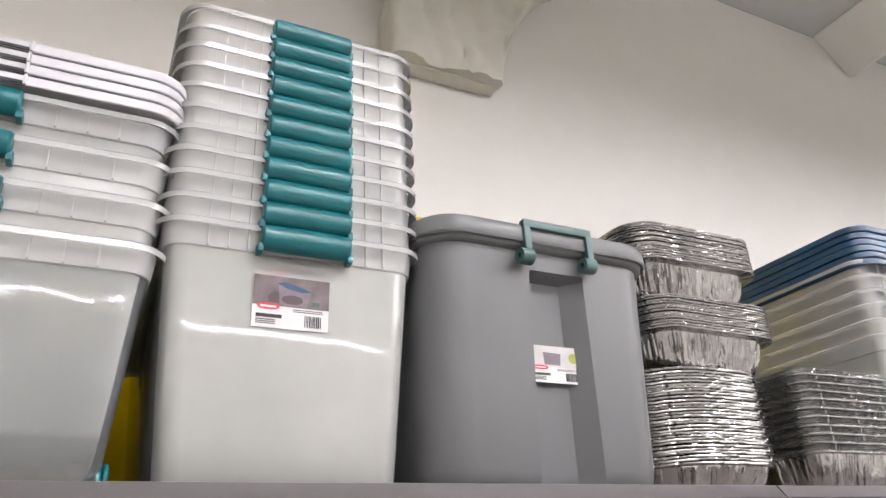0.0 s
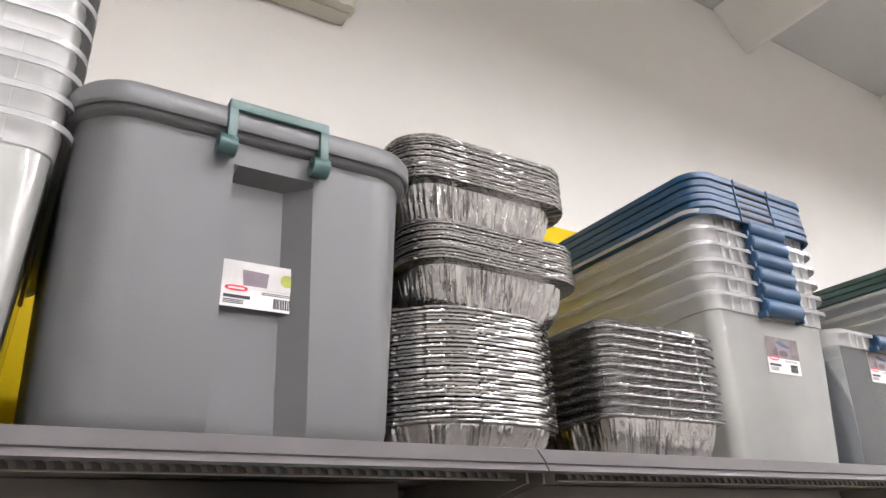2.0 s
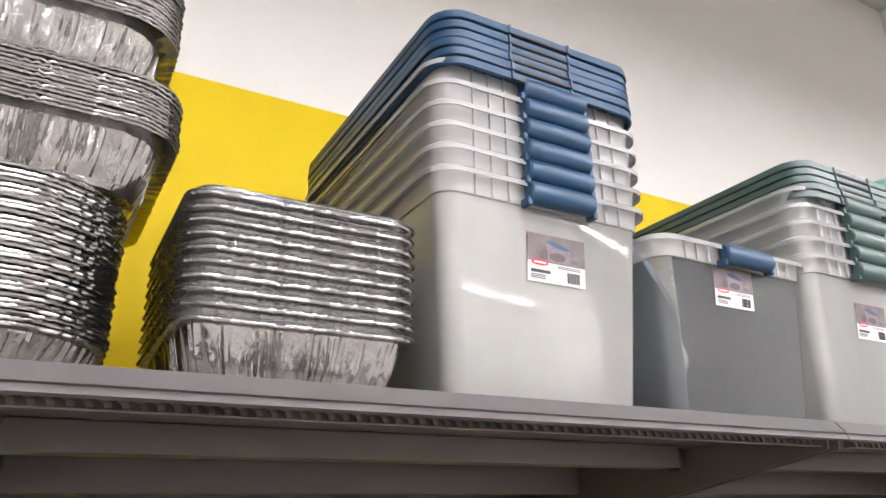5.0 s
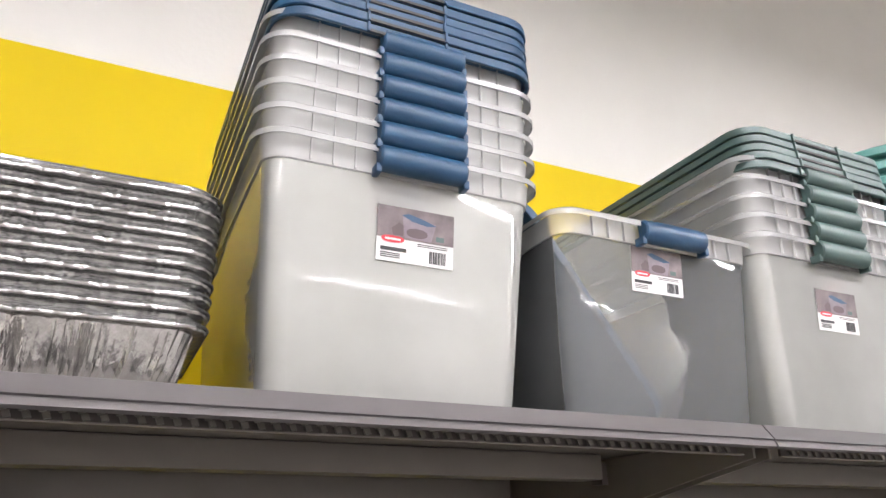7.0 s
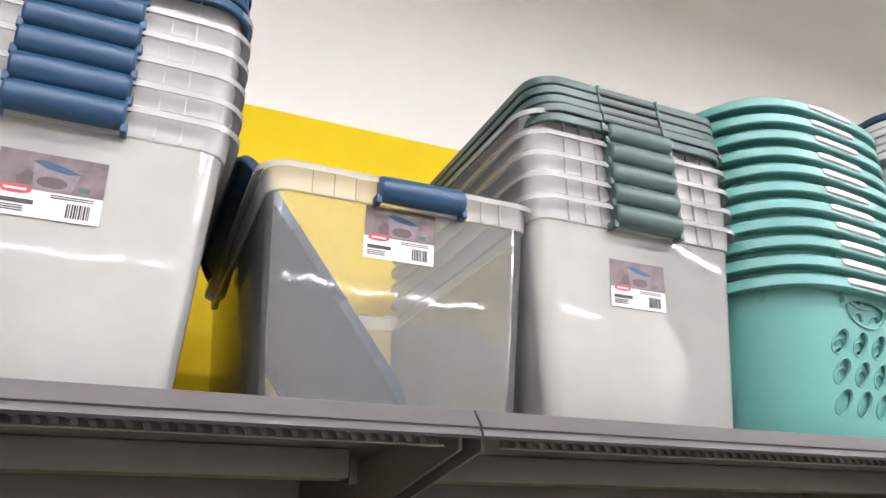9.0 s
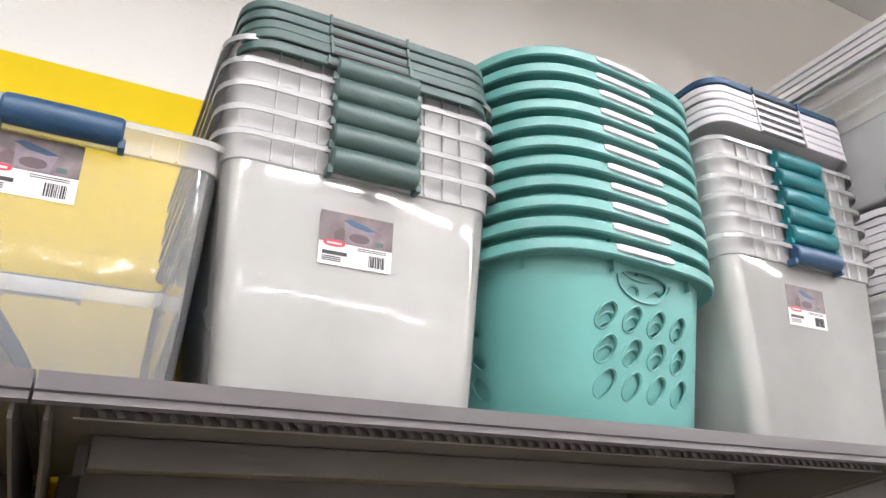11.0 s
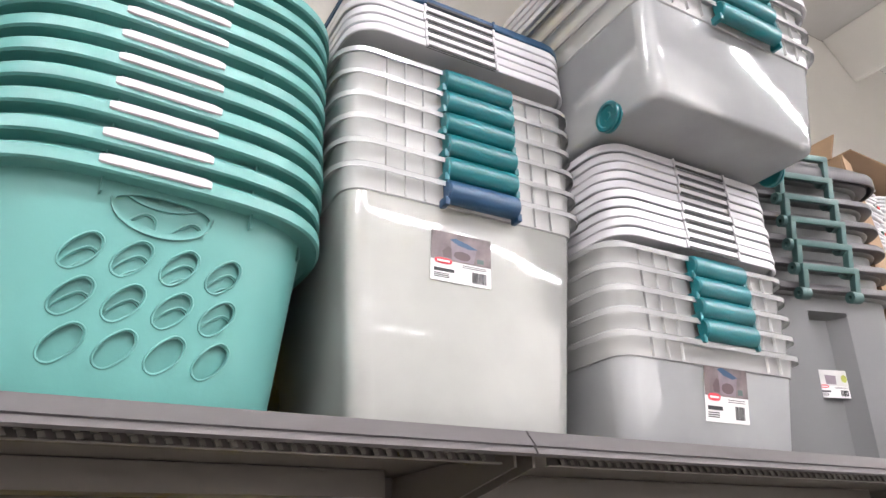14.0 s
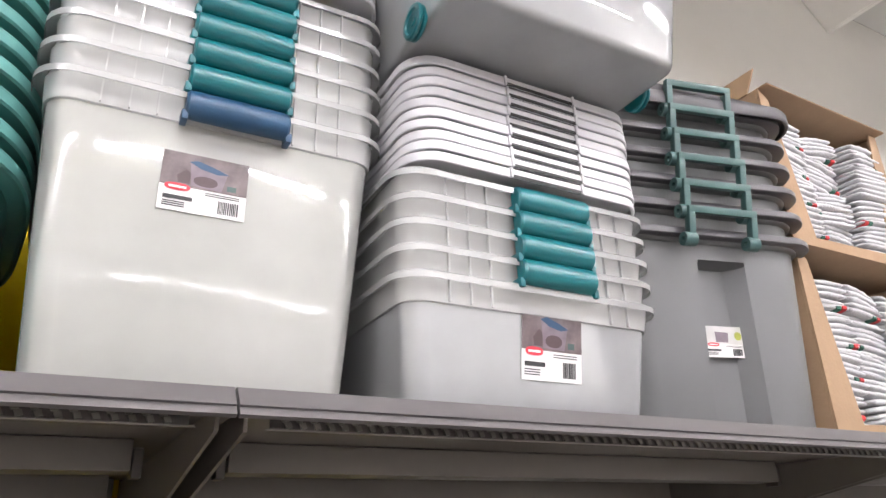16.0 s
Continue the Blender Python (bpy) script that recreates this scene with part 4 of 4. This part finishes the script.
def wrapped_duct():
    bm = bmesh.new()
    secs = []
    for i in range(49):
        k_ = i / 48
        z = 3.10 + (CEIL - 3.10) * k_
        x0 = -0.325 + 0.02 * k_
        x1 = 0.12 + 0.95 * (z - 3.10) ** 2
        y0 = 0.85 - 0.08 * k_ ** 0.6
        hw, hd = (x1 - x0) / 2, (WALL + 0.02 - y0) / 2
        ring = []
        for x, y in ring_even(hw, hd, 0.03):
            w_ = noise.noise(Vector((x * 4, y * 4, z * 3))) * 0.03 - abs(noise.noise(Vector((x * 8, y * 8, z * 5 + x * 6)))) * 0.055 - abs(noise.noise(Vector((x * 19, y * 19, z * 14 - x * 9)))) * 0.022
            edge = 0.35 if i == 0 else 1.0
            ring.append((x * (1 + w_ * 1.2) + (x0 + x1) / 2, min(WALL - 0.003, y * (1 + w_) + (y0 + WALL + 0.02) / 2 + w_), z + 0.02 * noise.noise(Vector((x * 6, y * 6, 3.3))) * edge))
        secs.append(ring)
    loft(bm, secs, True, True)
    r = root("wrapped_duct", pose(0, 0, 0), "cream plastic sheeting wrapped round a wall duct", "duct")
    part("wrap", bm, M_WRAP, r)
    part("tape_edge", boxed(-0.31, 0.10, 0.865, 0.925, 3.092, 3.098), M_WRAP, r)


wrapped_duct()


# ---- tubs on the shelf below ----
LOW = 1.24
for i in range(-2, 4):
    x0 = 1.219 * i
    r = root("shelf_bay", pose(x0, 0, LOW), "grey enamelled steel lower store shelf", "shelf", "lower gondola shelf bays")
    part("deck", boxed(0.002, 1.217, 0.012, DEPTH, -0.008, 0.0, 0.0015), M_STEEL, r)
    part("front_lip", boxed(0.002, 1.217, 0.0, 0.011, -0.022, 0.006, 0.003), M_LIP, r)


def tub(x, y, w, d, h, label):
    r = root("lidded_tub", pose(x, y, LOW + 0.001), label, "storage tub", "clear tubs with teal lids")
    part("body", tote_body(w - 0.07, w - 0.03, d - 0.07, d - 0.03, h, r=0.07, band=0.012, out=0.004), M_CLEAR, r)
    prof = [(-0.03, 0.002), (-0.022, 0.007), (-0.012, 0.009), (-0.003, 0.008), (0.0, 0.004), (0.0, -0.004), (-0.004, -0.006), (-0.008, -0.004), (-0.010, 0.001), (-0.03, -0.002)]
    part("lid_rim", loft(bmesh.new(), [lift(ring_rrect(w / 2 + g_, d / 2 + g_, 0.125 + g_ * 0.5, 9), z + h) for g_, z in prof] + [lift(ring_rrect(w / 2 - 0.03, d / 2 - 0.03, 0.07, 9), h + 0.002)]), M_TEAL2, r, "teal plastic lid rim")
    part("lid_panel", loft(bmesh.new(), [lift(ring_rrect(w / 2 - 0.029, d / 2 - 0.029, 0.07, 9), h - 0.002), lift(ring_rrect(w / 2 - 0.029, d / 2 - 0.029, 0.07, 9), h + 0.002)], True, True), M_CLEAR, r)
    return r


M_TEAL2 = material("bright_teal_plastic", (0.005, 0.20, 0.205), 0.35, vary=0.04, scale=25)
tub(-0.275, 0.165, 0.35, 0.27, 0.334, "clear tub with a bright teal lid rim")
tub(-0.085, 0.52, 0.22, 0.40, 0.334, "smaller clear tub with a teal lid rim")
